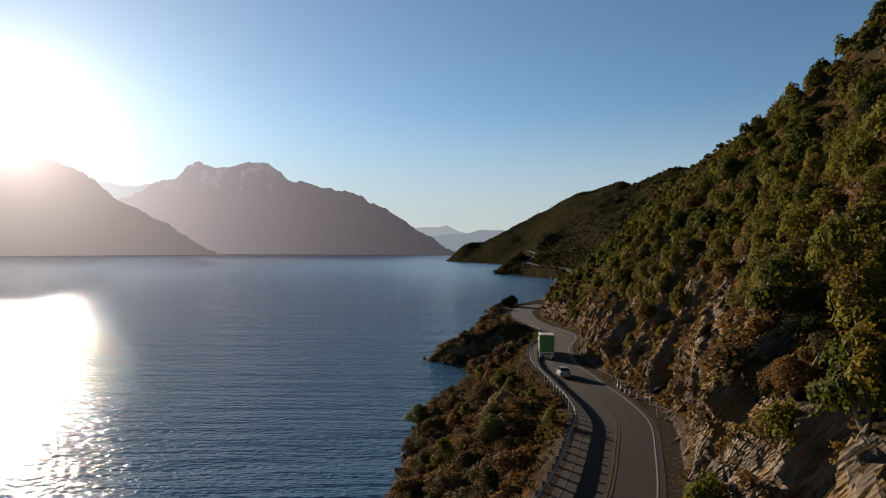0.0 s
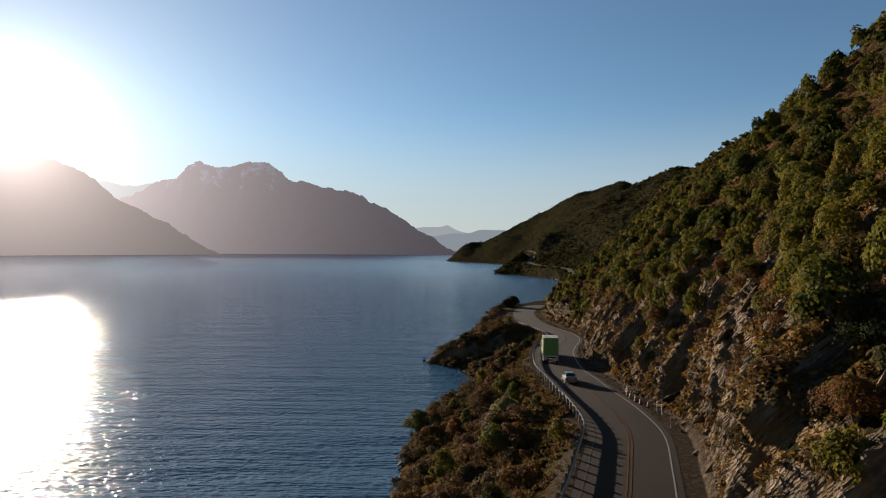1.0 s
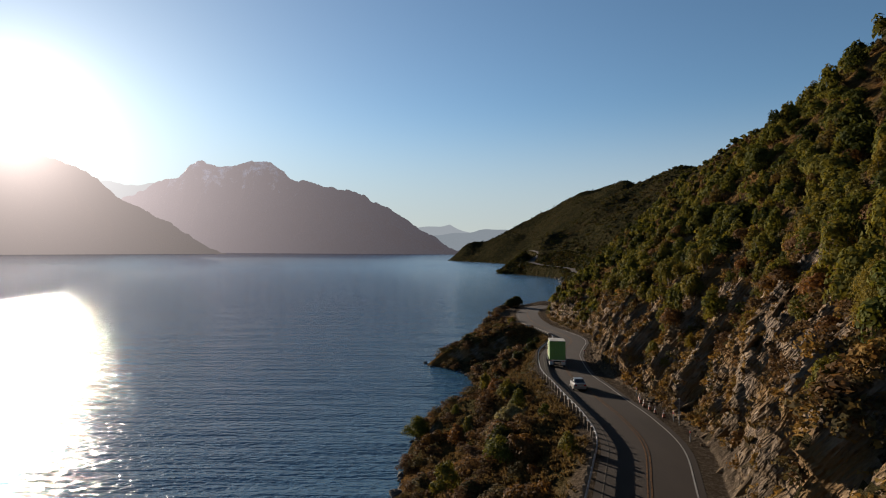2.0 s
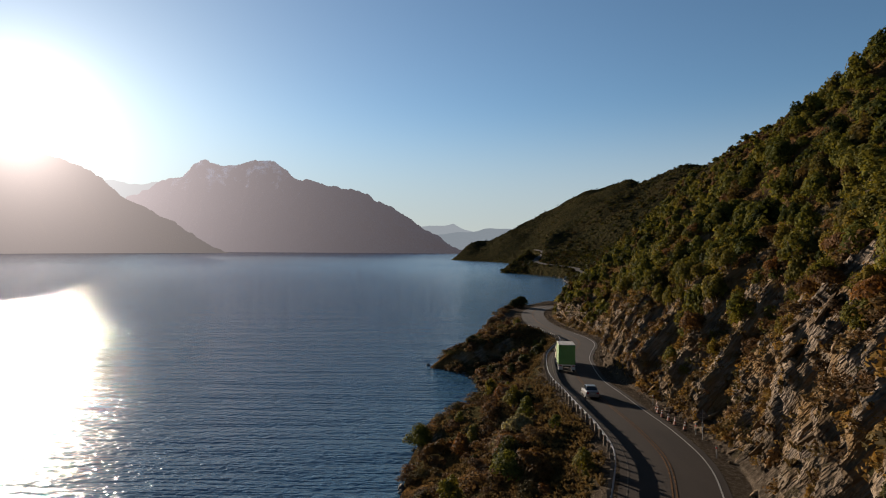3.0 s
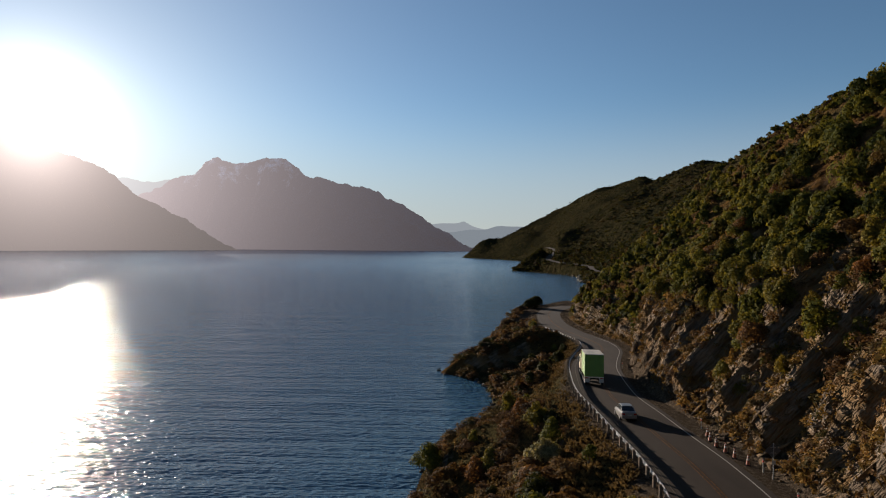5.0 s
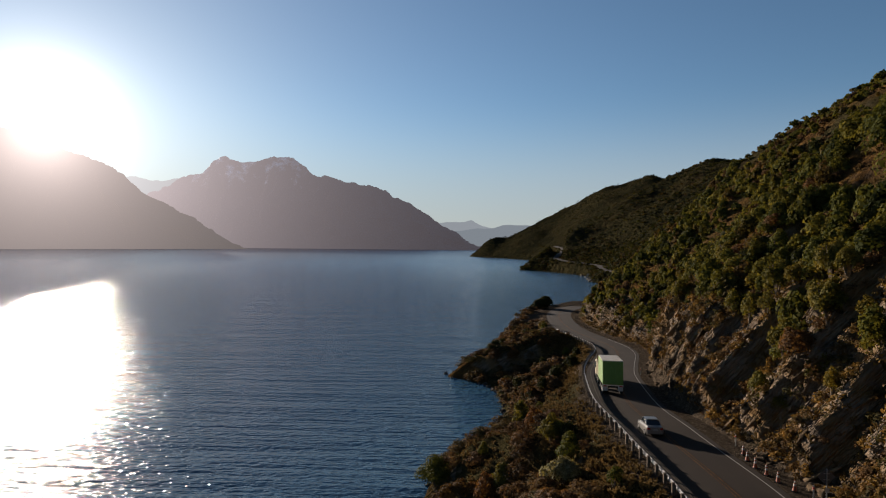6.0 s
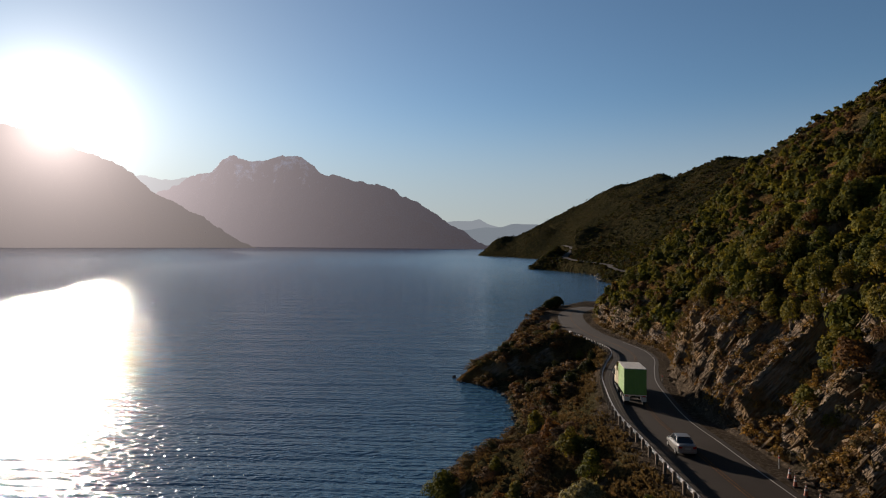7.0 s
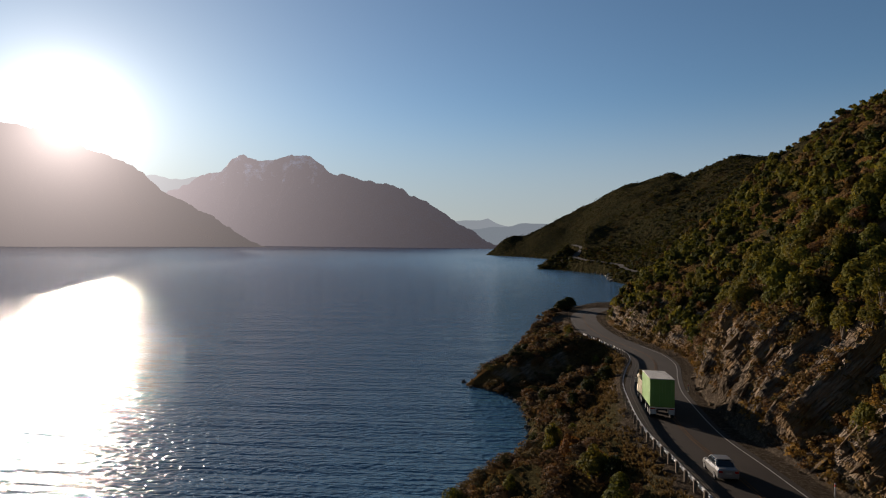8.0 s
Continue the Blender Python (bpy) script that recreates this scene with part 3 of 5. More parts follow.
# ---- far ranges ----
def mountain(name, label, crest, shore_y, back, material, seed, rough):
    """A range from a line of crest points (x, y, z): the face falls to the far shore in spurs and gullies."""
    c = smooth_line(crest, 13.0)
    if not isinstance(shore_y, (int, float)):
        shore_y = np.interp(c[:, 0] / c[:, 1], *zip(*shore_y))
    rows, s = 70, np.arange(len(c)) * 13.0
    verts, faces = [], []
    for r in range(-6, rows + 1):
        t = r / rows
        if t >= 0:
            y = c[:, 1] + (shore_y - c[:, 1]) * t
            h = (1 - t) ** 1.12
        else:
            y = c[:, 1] - t * back * 6
            h = 1 + t * 1.5
        x = c[:, 0] * (y / c[:, 1])
        spur = np.abs(fbm(s / 290 + 0.6 * t, t * 1.5, seed, 5, 0.55) - 0.5) * 2
        env = np.clip(t, 0, 1) * (1 - np.clip(t, 0, 1)) * 4
        jag = (fbm(s / 95, 0.3 + 3 * t, seed + 3, 6, 0.72) - 0.5) * rough * (1.0 if t < 0.8 else 5 * (1 - t))
        z = c[:, 2] * h * (1 - 0.42 * env * (spur - 0.25)) + jag
        y = y - env * (0.5 - spur) * np.minimum(290, 0.6 * (c[:, 1] - shore_y))
        if r == rows:
            z = z * 0 - 4
        verts += [tuple(v) for v in np.stack([x, y, z], 1)]
    m = len(c)
    for r in range(rows + 6):
        faces += [(r * m + k, r * m + k + 1, r * m + m + k + 1, r * m + m + k) for k in range(m - 1)]
    return tagged(new(name, raw_mesh(name, verts, faces, material)), label, "mountain", kind="structure")


def crest_of(dist, spots):
    """Crest points from bearings (across, up) of a level view northwards, at a distance."""
    return [(dist * a, dist, 29.9 + dist * b) for a, b in spots]


# these two carry haze and sun glare as their own glow
RANGE_LEFT = mat_mountain("west_range_painted_glare", (0.04, 0.036, 0.032), (0.10, 0.085, 0.07), 0, (0.050, 0.046, 0.046), (0.066, 0.056, 0.053), 0.70, 9.0, 8.0)
RANGE_MID = mat_mountain("snow_range_painted_haze", (0.030, 0.026, 0.028), (0.085, 0.075, 0.075), 0.76, (0.056, 0.052, 0.064), (0.058, 0.050, 0.050), 0.36, 34.0, 9.2)
# distance haze painted on: mostly pale emission, bluish in the last two
RANGE_PALE = mat_mountain("pale_range_painted_glare", (0.08, 0.08, 0.08), (0.12, 0.12, 0.12), 0, (0.17, 0.17, 0.18), (0.17, 0.17, 0.17), 0.8, 3.5, 9.0)
RANGE_FAR = mat_mountain("distant_range_painted_haze", (0.08, 0.09, 0.10), (0.12, 0.13, 0.14), 0, (0.125, 0.145, 0.165), (0.13, 0.13, 0.13), 0.8, 1.0, 9.0)
RANGE_LAST = mat_mountain("palest_range_painted_haze", (0.08, 0.09, 0.10), (0.14, 0.15, 0.16), 0, (0.165, 0.185, 0.205), (0.13, 0.13, 0.13), 0.8, 1.0, 9.0)
mountain("backdrop_range_west", "steep dark mountain flank with low-sun glare painted in", crest_of(3500, [
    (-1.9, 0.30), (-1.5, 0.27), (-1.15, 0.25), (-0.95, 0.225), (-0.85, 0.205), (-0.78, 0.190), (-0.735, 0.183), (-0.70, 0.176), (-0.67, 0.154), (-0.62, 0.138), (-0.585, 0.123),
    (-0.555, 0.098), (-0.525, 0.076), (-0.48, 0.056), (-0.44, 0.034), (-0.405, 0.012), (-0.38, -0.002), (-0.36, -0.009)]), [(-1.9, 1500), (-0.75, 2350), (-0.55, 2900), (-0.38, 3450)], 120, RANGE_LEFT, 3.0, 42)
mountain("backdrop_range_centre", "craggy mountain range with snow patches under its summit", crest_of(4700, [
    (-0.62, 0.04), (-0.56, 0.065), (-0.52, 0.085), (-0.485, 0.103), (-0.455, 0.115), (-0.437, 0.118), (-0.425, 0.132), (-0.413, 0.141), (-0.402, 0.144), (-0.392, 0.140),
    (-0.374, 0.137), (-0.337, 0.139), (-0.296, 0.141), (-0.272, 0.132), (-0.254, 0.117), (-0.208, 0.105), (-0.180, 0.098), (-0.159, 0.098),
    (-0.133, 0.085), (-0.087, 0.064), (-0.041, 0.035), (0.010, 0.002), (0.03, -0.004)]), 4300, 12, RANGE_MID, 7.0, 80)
mountain("backdrop_range_pale", "far ridge between the two nearer ranges, paled by painted haze", crest_of(4780, [
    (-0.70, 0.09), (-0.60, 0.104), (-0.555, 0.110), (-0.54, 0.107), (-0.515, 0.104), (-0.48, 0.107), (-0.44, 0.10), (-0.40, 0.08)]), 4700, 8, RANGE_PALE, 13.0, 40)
mountain("backdrop_range_distant", "distant mountain range across the lake, grey-blue with painted haze", crest_of(4900, [
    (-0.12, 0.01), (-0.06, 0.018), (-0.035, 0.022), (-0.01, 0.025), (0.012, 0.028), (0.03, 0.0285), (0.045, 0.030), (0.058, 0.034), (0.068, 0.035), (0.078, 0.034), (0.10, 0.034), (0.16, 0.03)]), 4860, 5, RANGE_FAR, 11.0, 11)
mountain("backdrop_range_last", "range at the end of the lake with a sharp summit, palest painted haze", crest_of(4965, [
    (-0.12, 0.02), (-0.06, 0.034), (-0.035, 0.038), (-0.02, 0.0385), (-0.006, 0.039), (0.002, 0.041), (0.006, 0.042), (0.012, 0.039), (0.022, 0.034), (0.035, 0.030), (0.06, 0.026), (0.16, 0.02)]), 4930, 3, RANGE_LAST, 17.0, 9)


# ---- growing things ----
def leaf_quads(rng, lobes, count, size, flat=0.95):
    """Leaf sprays over the lobes (centre, radii) of a crown: corners of count three-cornered sprays."""
    area = np.array([r[0] * r[2] for _, r in lobes])
    pick = rng.choice(len(lobes), count, p=area / area.sum())
    c = np.array([l[0] for l in lobes])[pick]
    r = np.array([l[1] for l in lobes])[pick]
    n = rng.normal(size=(count, 3))
    n[:, 2] = np.where(n[:, 2] < -0.3, -n[:, 2], n[:, 2])
    n /= np.linalg.norm(n, axis=1)[:, None]
    depth = 1 - 0.45 * rng.rand(count)[:, None] ** 2.2 + 0.12 * (rng.rand(count)[:, None] - 0.3)
    p = c + n * r * depth
    nn = n * flat + rng.normal(size=(count, 3)) * 0.30
    nn /= np.linalg.norm(nn, axis=1)[:, None]
    t = np.cross(nn, rng.normal(size=(count, 3)))
    t /= np.linalg.norm(t, axis=1)[:, None]
    b = np.cross(nn, t)
    s = size * (0.6 + 0.9 * rng.rand(count))[:, None]
    k = 0.55 + 0.4 * rng.rand(count)[:, None]
    return np.stack([p - t * s - b * s * k, p + t * s * 1.2 - b * s * k * 0.3, p + b * s * k * 1.3], 1)


def crown_lobes(rng, count, width, height, lean=0.15):
    """A mounded shrub about 1 m wide and high before width and height: one low dome with uneven heads of foliage over it."""
    base = 0.30 + 0.05 * rng.rand()
    lobes = [((0.0, 0.0, 0.36 * height), (base * width, base * width, 0.36 * height))]
    tip = lean * (rng.rand(2) - 0.5) * 2
    for n in range(count - 1):
        a, t = rng.rand() * 6.283, rng.rand() ** 0.75
        rad = base * 1.05 * math.cos(t * 1.45) * (0.75 + 0.35 * rng.rand())
        r = (0.24 - 0.09 * t) * (0.65 + 0.7 * rng.rand())
        lobes.append(((math.cos(a) * rad * width + tip[0] * t, math.sin(a) * rad * width + tip[1] * t, (0.15 + 0.58 * t) * height),
                      (r * width, r * width, r * (0.9 + 0.5 * rng.rand()) * max(height, 0.7))))
    return lobes


def quad_faces(n, k=4):
    return np.arange(k * n, dtype=np.int32).reshape(n, k)


def mat_scrub(name, stops, tint, patch=0.22, low=0.32, through=0.34, glow=(1.35, 1.15, 0.6)):
    """Foliage in masses: colour changes from shrub to shrub, and a little from spray to spray."""
    m = Nodes(name)
    own = m.nt.nodes.new("ShaderNodeAttribute")
    own.attribute_name = "shrub"
    where = m.math("ADD", m.math("MULTIPLY", own.outputs["Fac"], 0.52), m.math("MULTIPLY", m.noise(patch * 0.4, 3, 0.6), 0.48))
    col = m.ramp(where, stops)
    col = m.mix(1.0, col, m.ramp(island_of(m), [(0.0, (low, low, low)), (0.5, (1.0, 1.0, 1.0)), (1.0, tint)]), "MULTIPLY")
    m.base(col, 0.8)
    m.bsdf.inputs["Specular IOR Level"].default_value = 0.03
    # sun shining through a leaf comes out yellower
    tr = m.nt.nodes.new("ShaderNodeBsdfTranslucent")
    m.link(m.mix(1.0, col, glow, "MULTIPLY"), tr.inputs["Color"])
    mx = m.nt.nodes.new("ShaderNodeMixShader")
    mx.inputs[0].default_value = through
    m.link(m.bsdf.outputs[0], mx.inputs[1])
    m.link(tr.outputs[0], mx.inputs[2])
    m.link(mx.outputs[0], m.out.inputs["Surface"])
    return m.mat


SCRUB = mat_scrub("olive_scrub_leaves", [(0.22, (0.018, 0.024, 0.008)), (0.34, (0.040, 0.046, 0.012)), (0.46, (0.072, 0.074, 0.016)), (0.56, (0.105, 0.096, 0.020)), (0.66, (0.060, 0.062, 0.017)), (0.76, (0.060, 0.040, 0.017))], (1.25, 1.2, 1.05), 0.22, 0.72)
BRACKEN = mat_scrub("brown_bracken_fronds", [(0.24, (0.040, 0.028, 0.017)), (0.38, (0.076, 0.046, 0.025)), (0.50, (0.104, 0.064, 0.032)), (0.60, (0.082, 0.060, 0.029)), (0.74, (0.044, 0.042, 0.018))], (1.2, 1.17, 1.1), 0.26, 0.75, 0.3, (1.25, 1.05, 0.7))
FOREST = mat_scrub("far_bush_cover", [(0.26, (0.014, 0.017, 0.007)), (0.44, (0.024, 0.027, 0.009)), (0.58, (0.038, 0.036, 0.011)), (0.72, (0.030, 0.021, 0.010))], (1.25, 1.25, 1.05), 0.03, 0.75)
TUSSOCK = mat_scrub("golden_tussock_grass", [(0.12, (0.066, 0.045, 0.020)), (0.26, (0.110, 0.074, 0.030)), (0.40, (0.165, 0.112, 0.046))], (1.2, 1.15, 1.05), 0.3, 0.75, 0.25, (1.1, 1.0, 0.8))
CRAG = mat_scrub("golden_ledge_growth", [(0.26, (0.080, 0.052, 0.020)), (0.44, (0.185, 0.112, 0.032)), (0.58, (0.135, 0.088, 0.026)), (0.72, (0.090, 0.050, 0.020))], (1.25, 1.2, 1.1), 0.4, 0.7, 0.3, (1.15, 1.0, 0.75))
LEAF_GREEN = mat_leaf("broadleaf_green", (0.0207, 0.0293, 0.0081), (0.0671, 0.0720, 0.0161), (0.1525, 0.1403, 0.0322))
LEAF_OLIVE = mat_leaf("olive_yellow_leaves", (0.034, 0.034, 0.009), (0.090, 0.080, 0.017), (0.170, 0.140, 0.030))
LEAF_BROWN = mat_leaf("russet_dead_fronds", (0.0300, 0.0170, 0.0090), (0.0860, 0.0460, 0.0195), (0.1650, 0.0920, 0.0370))
LEAF_PALE = mat_leaf("pale_flowering_leaves", (0.0476, 0.0464, 0.0201), (0.1525, 0.1366, 0.0684), (0.4002, 0.3416, 0.2094))
LEAF_DARK = mat_leaf("dark_evergreen_leaves", (0.0073, 0.0098, 0.0054), (0.0207, 0.0256, 0.0094), (0.0476, 0.0512, 0.0161))
BARK = mat_plain("grey_brown_bark", (0.13, 0.10, 0.07), 0.9)


def stem_mesh(rng, height):
    """A few tapered, leaning stems from one root."""
    bm = bmesh.new()
    for n in range(4):
        a = rng.rand() * 6.283
        tip = Vector((math.cos(a) * 0.28, math.sin(a) * 0.28, height * (0.6 + 0.2 * rng.rand())))
        ring = bmesh.ops.create_cone(bm, cap_ends=True, segments=6, radius1=0.045, radius2=0.012, depth=1.0)
        turn = tip.to_track_quat("Z", "Y").to_matrix().to_4x4()
        for v in ring["verts"]:
            v.co = turn @ Vector((v.co.x, v.co.y, (v.co.z + 0.5) * tip.length - 0.12))
    return bm


def make_bush(seed, kind, label, leaf, size, count, width, height, lobes, group):
    rng = np.random.RandomState(seed)
    root = new(kind)
    root.empty_display_size = 0.3
    tagged(root, label, "bush" if kind == "bush" else "shrub", group)
    part("stem", stem_mesh(rng, height), BARK, root)
    q = leaf_quads(rng, crown_lobes(rng, lobes, width, height), count, size)
    crown = new("crown", raw_mesh("crown", q.reshape(-1, 3), quad_faces(count, 3), leaf))
    crown.parent = root
    return root


def on_ground(pts):
    x, y, z = surface(pts[:, 0].copy(), pts[:, 1].copy())
    return np.stack([x, y, z], 1)


def hill_sites(rng, count, y0, y1, d0, d1, power=1.0):
    """Random places beside the road at signed distances d0..d1 from its centre."""
    y = y0 + (y1 - y0) * rng.rand(count)
    d = d0 + (d1 - d0) * rng.rand(count) ** power
    k = np.clip(np.searchsorted(ROAD[:, 1], y), 1, len(ROAD) - 1)
    n = np.stack([ROAD_T[k, 1], -ROAD_T[k, 0]], 1)
    n[:, 1] *= np.clip(1 - np.abs(d) / 60, 0, 1)
    return ROAD[k] + n * d[:, None]


def mass(name, label, sites, rng, sizes, leaves, leaf, material, tall=(0.9, 1.5), lobes=5, variants=9, sink=0.1):
    """Uncountable growth: many small leafy shrubs in one mesh."""
    kinds = [leaf_quads(rng, crown_lobes(rng, lobes, 1.0, 1.0), leaves, leaf) for _ in range(variants)]
    out, own = [], []
    for n, p in enumerate(sites):
        own.append(rng.rand())
        s = sizes[0] + (sizes[1] - sizes[0]) * rng.rand() ** 1.6
        h = s * (tall[0] + (tall[1] - tall[0]) * rng.rand())
        a = rng.rand() * 6.283
        c, t = math.cos(a), math.sin(a)
        q = kinds[n % variants].reshape(-1, 3)
        out.append(np.stack([(q[:, 0] * c - q[:, 1] * t) * s + p[0], (q[:, 0] * t + q[:, 1] * c) * s + p[1], q[:, 2] * h + p[2] - sink * s], 1))
    v = np.concatenate(out)
    me = raw_mesh(name, v, quad_faces(len(v) // 3, 3), material)
    me.attributes.new("shrub", "FLOAT", "POINT").data.foreach_set("value", np.repeat(np.array(own, np.float32), leaves * 3))
    return tagged(new(name, me), label, "scrub", kind="stuff")


def grown():
    rng = np.random.RandomState(21)
    # the long slope above the cutting
    p = hill_sites(rng, 7600, -60, 330, 7.5, 120, 1.25)
    d, _ = nearest(ROAD, p[:, 0], p[:, 1])
    keep = fbm(p[:, 0] / 11, p[:, 1] / 11, 0.7, 3) + 0.25 * rng.rand(len(p)) > np.where(d < 26, 0.49, 0.51)
    keep &= (d > 9.5) | (rng.rand(len(p)) < 0.3)
    keep &= (d > 13) | (p[:, 1] < 34) | (p[:, 1] > 92) | ((d > 9.2) & (rng.rand(len(p)) < 0.75))
    keep &= (p[:, 1] > 24) | (p[:, 1] < -14)
    p = on_ground(p[keep])
    d, _ = nearest(ROAD, p[:, 0], p[:, 1])
    close = (d < 40) & (p[:, 1] < 120)
    beside = close & (p[:, 1] < 62)
    mass("near_scrub", "olive-green scrub with fine leaves on the near crag", p[beside], rng, (1.5, 4.0), 1050, 0.030, SCRUB, (0.8, 1.4), 14, 7)
    mass("hillside_scrub", "dense olive-green scrub covering the steep hillside", p[close & ~beside], rng, (1.7, 4.6), 640, 0.043, SCRUB, (0.8, 1.4), 12, 14)
    mass("mid_slope_scrub", "dense olive scrub on the slope above the bend", p[~close & (d < 55)], rng, (1.7, 4.4), 130, 0.094, SCRUB, (0.75, 1.3), 9)
    mass("upper_slope_scrub", "low olive-brown scrub on the upper slope", p[d >= 55], rng, (1.5, 3.4), 70, 0.13, SCRUB, (0.6, 1.0), 6)
    q = hill_sites(rng, 6000, -60, 330, 7.0, 110, 1.35)
    keep = fbm(q[:, 0] / 9, q[:, 1] / 9, 5.7, 3) + 0.2 * rng.rand(len(q)) > np.where(q[:, 0] - road_x(q[:, 1]) < 16, 0.53, 0.60)
    d, _ = nearest(ROAD, q[:, 0], q[:, 1])
    keep &= (d > 9) | (rng.rand(len(q)) < 0.3)
    keep &= (q[:, 1] > 24) | (q[:, 1] < -14)
    q = on_ground(q[keep])
    d, _ = nearest(ROAD, q[:, 0], q[:, 1])
    close = (d < 40) & (q[:, 1] < 110)
    mass("hillside_bracken", "russet bracken and dry brush between the green scrub", q[close], rng, (0.9, 2.0), 300, 0.05, BRACKEN, (0.7, 1.1), 6)
    mass("upper_bracken", "russet bracken high on the slope", q[~close], rng, (1.2, 2.6), 60, 0.12, BRACKEN, (0.7, 1.1), 5)
    # the bank below the road
    b = hill_sites(rng, 4300, -60, 232, -30, -5.6)
    ds, _ = nearest(SHORE, b[:, 0], b[:, 1])
    db, _ = nearest(ROAD, b[:, 0], b[:, 1])
    keep = (ds > 0.4) & (fbm(b[:, 0] / 6, b[:, 1] / 6, 2.7, 3) + 0.3 * rng.rand(len(b)) > np.where(db > -8.5, 0.84, np.where(b[:, 1] > 125, 0.56, np.where(db > -11, 0.72, 0.655))))
    b = on_ground(b[keep])
    close = b[:, 1] < 112
    mass("bank_bracken", "brown bracken and low brush on the bank above the lake", b[close & (b[:, 1] > 30)], rng, (1.5, 4.4), 520, 0.034, BRACKEN, (0.45, 0.75), 8)
    mass("outer_bracken", "brown bracken and low brush on the bank and the point", b[~close | (b[:, 1] <= 30)], rng, (1.5, 4.4), 170, 0.06, BRACKEN, (0.45, 0.75), 8)
    u = hill_sites(rng, 3200, 22, 150, 6.6, 15)
    u = on_ground(u[fbm(u[:, 0] / 5, u[:, 1] / 5, 4.2, 3) + 0.25 * rng.rand(len(u)) > 0.66])
    mass("cutting_brush", "brown brush growing over the ledges of the cutting", u, rng, (0.8, 2.3), 110, 0.06, BRACKEN, (0.55, 0.95), 6)
    # golden growth on the lit beds of the cutting, and brush along its brow
    c = hill_sites(rng, 5200, 24, 150, 5.8, 16)
    c = on_ground(c[fbm(c[:, 0] / 4, c[:, 1] / 4, 9.7, 3) + 0.25 * rng.rand(len(c)) > 0.60])
    mass("crag_grass", "golden grass and bracken rooted in the rock ledges", c, rng, (0.5, 1.8), 60, 0.075, CRAG, (0.6, 1.0), 5)
    # woods of the country beyond the bend
    y = 330 * (1900 / 330) ** rng.rand(16000)
    x = np.interp(y, SHORE[:, 1], SHORE[:, 0]) + 2 + (60 + 0.45 * y) * rng.rand(len(y)) ** 1.2
    y = np.r_[y, 450 + 480 * rng.rand(2600)]
    x = np.r_[x, np.interp(y[-2600:], SHORE[:, 1], SHORE[:, 0]) + 2 + 40 * rng.rand(2600)]
    f = np.stack([x, y], 1)
    ds, _ = nearest(SHORE, x, y)
    df, _ = nearest(FAR_ROAD, x, y)
    f = f[(ds > 1.5) & (np.abs(df) > 4.8) & (fbm(x / 40, y / 40, 1.2, 3) + 0.3 * rng.rand(len(y)) > 0.42)]
    f = on_ground(f)
    mass("far_hill_bush", "dark green bush covering the distant headlands", f, rng, (2.6, 6.0), 14, 0.22, FOREST, (0.4, 0.7), 5, 9, 0.08)
    # tussock grass
    g = np.concatenate([hill_sites(rng, 4600, 45, 200, 6.4, 30, 1.8), hill_sites(rng, 7500, 40, 190, -22, -5.6, 1.0), hill_sites(rng, 2600, 50, 185, -9.5, -4.9, 0.8)])
    ds, _ = nearest(SHORE, g[:, 0], g[:, 1])
    g = g[(ds > 1.0) & (fbm(g[:, 0] / 5, g[:, 1] / 5, 8.8, 3) + 0.3 * rng.rand(len(g)) > 0.62)]
    g = on_ground(g)
    blades = []
    for p in g:
        n = 20
        a, s = rng.rand(n) * 6.283, 0.22 + 0.36 * rng.rand()
        o = np.stack([np.cos(a), np.sin(a), np.zeros(n)], 1)
        side = np.stack([-o[:, 1], o[:, 0], np.zeros(n)], 1) * 0.022 * s
        foot, mid = p + o * 0.10 * s - (0, 0, 0.05), p + o * s * 0.35 * (0.6 + 0.6 * rng.rand(n))[:, None] + np.array([0, 0, 1]) * s * 0.75
        tip = mid + o * s * 0.35 + np.array([0, 0, 1]) * (s * (rng.rand(n) * 0.3 - 0.1))[:, None]
        blades.append(np.stack([foot - side, foot + side, mid + side * 0.8, tip], 1))
    v = np.concatenate(blades).reshape(-1, 3)
    tagged(new("tussock_grass", raw_mesh("tussock_grass", v, quad_faces(len(v) // 4), TUSSOCK)), "golden dry tussock grass on bank and verge", "grass", kind="stuff")


grown()


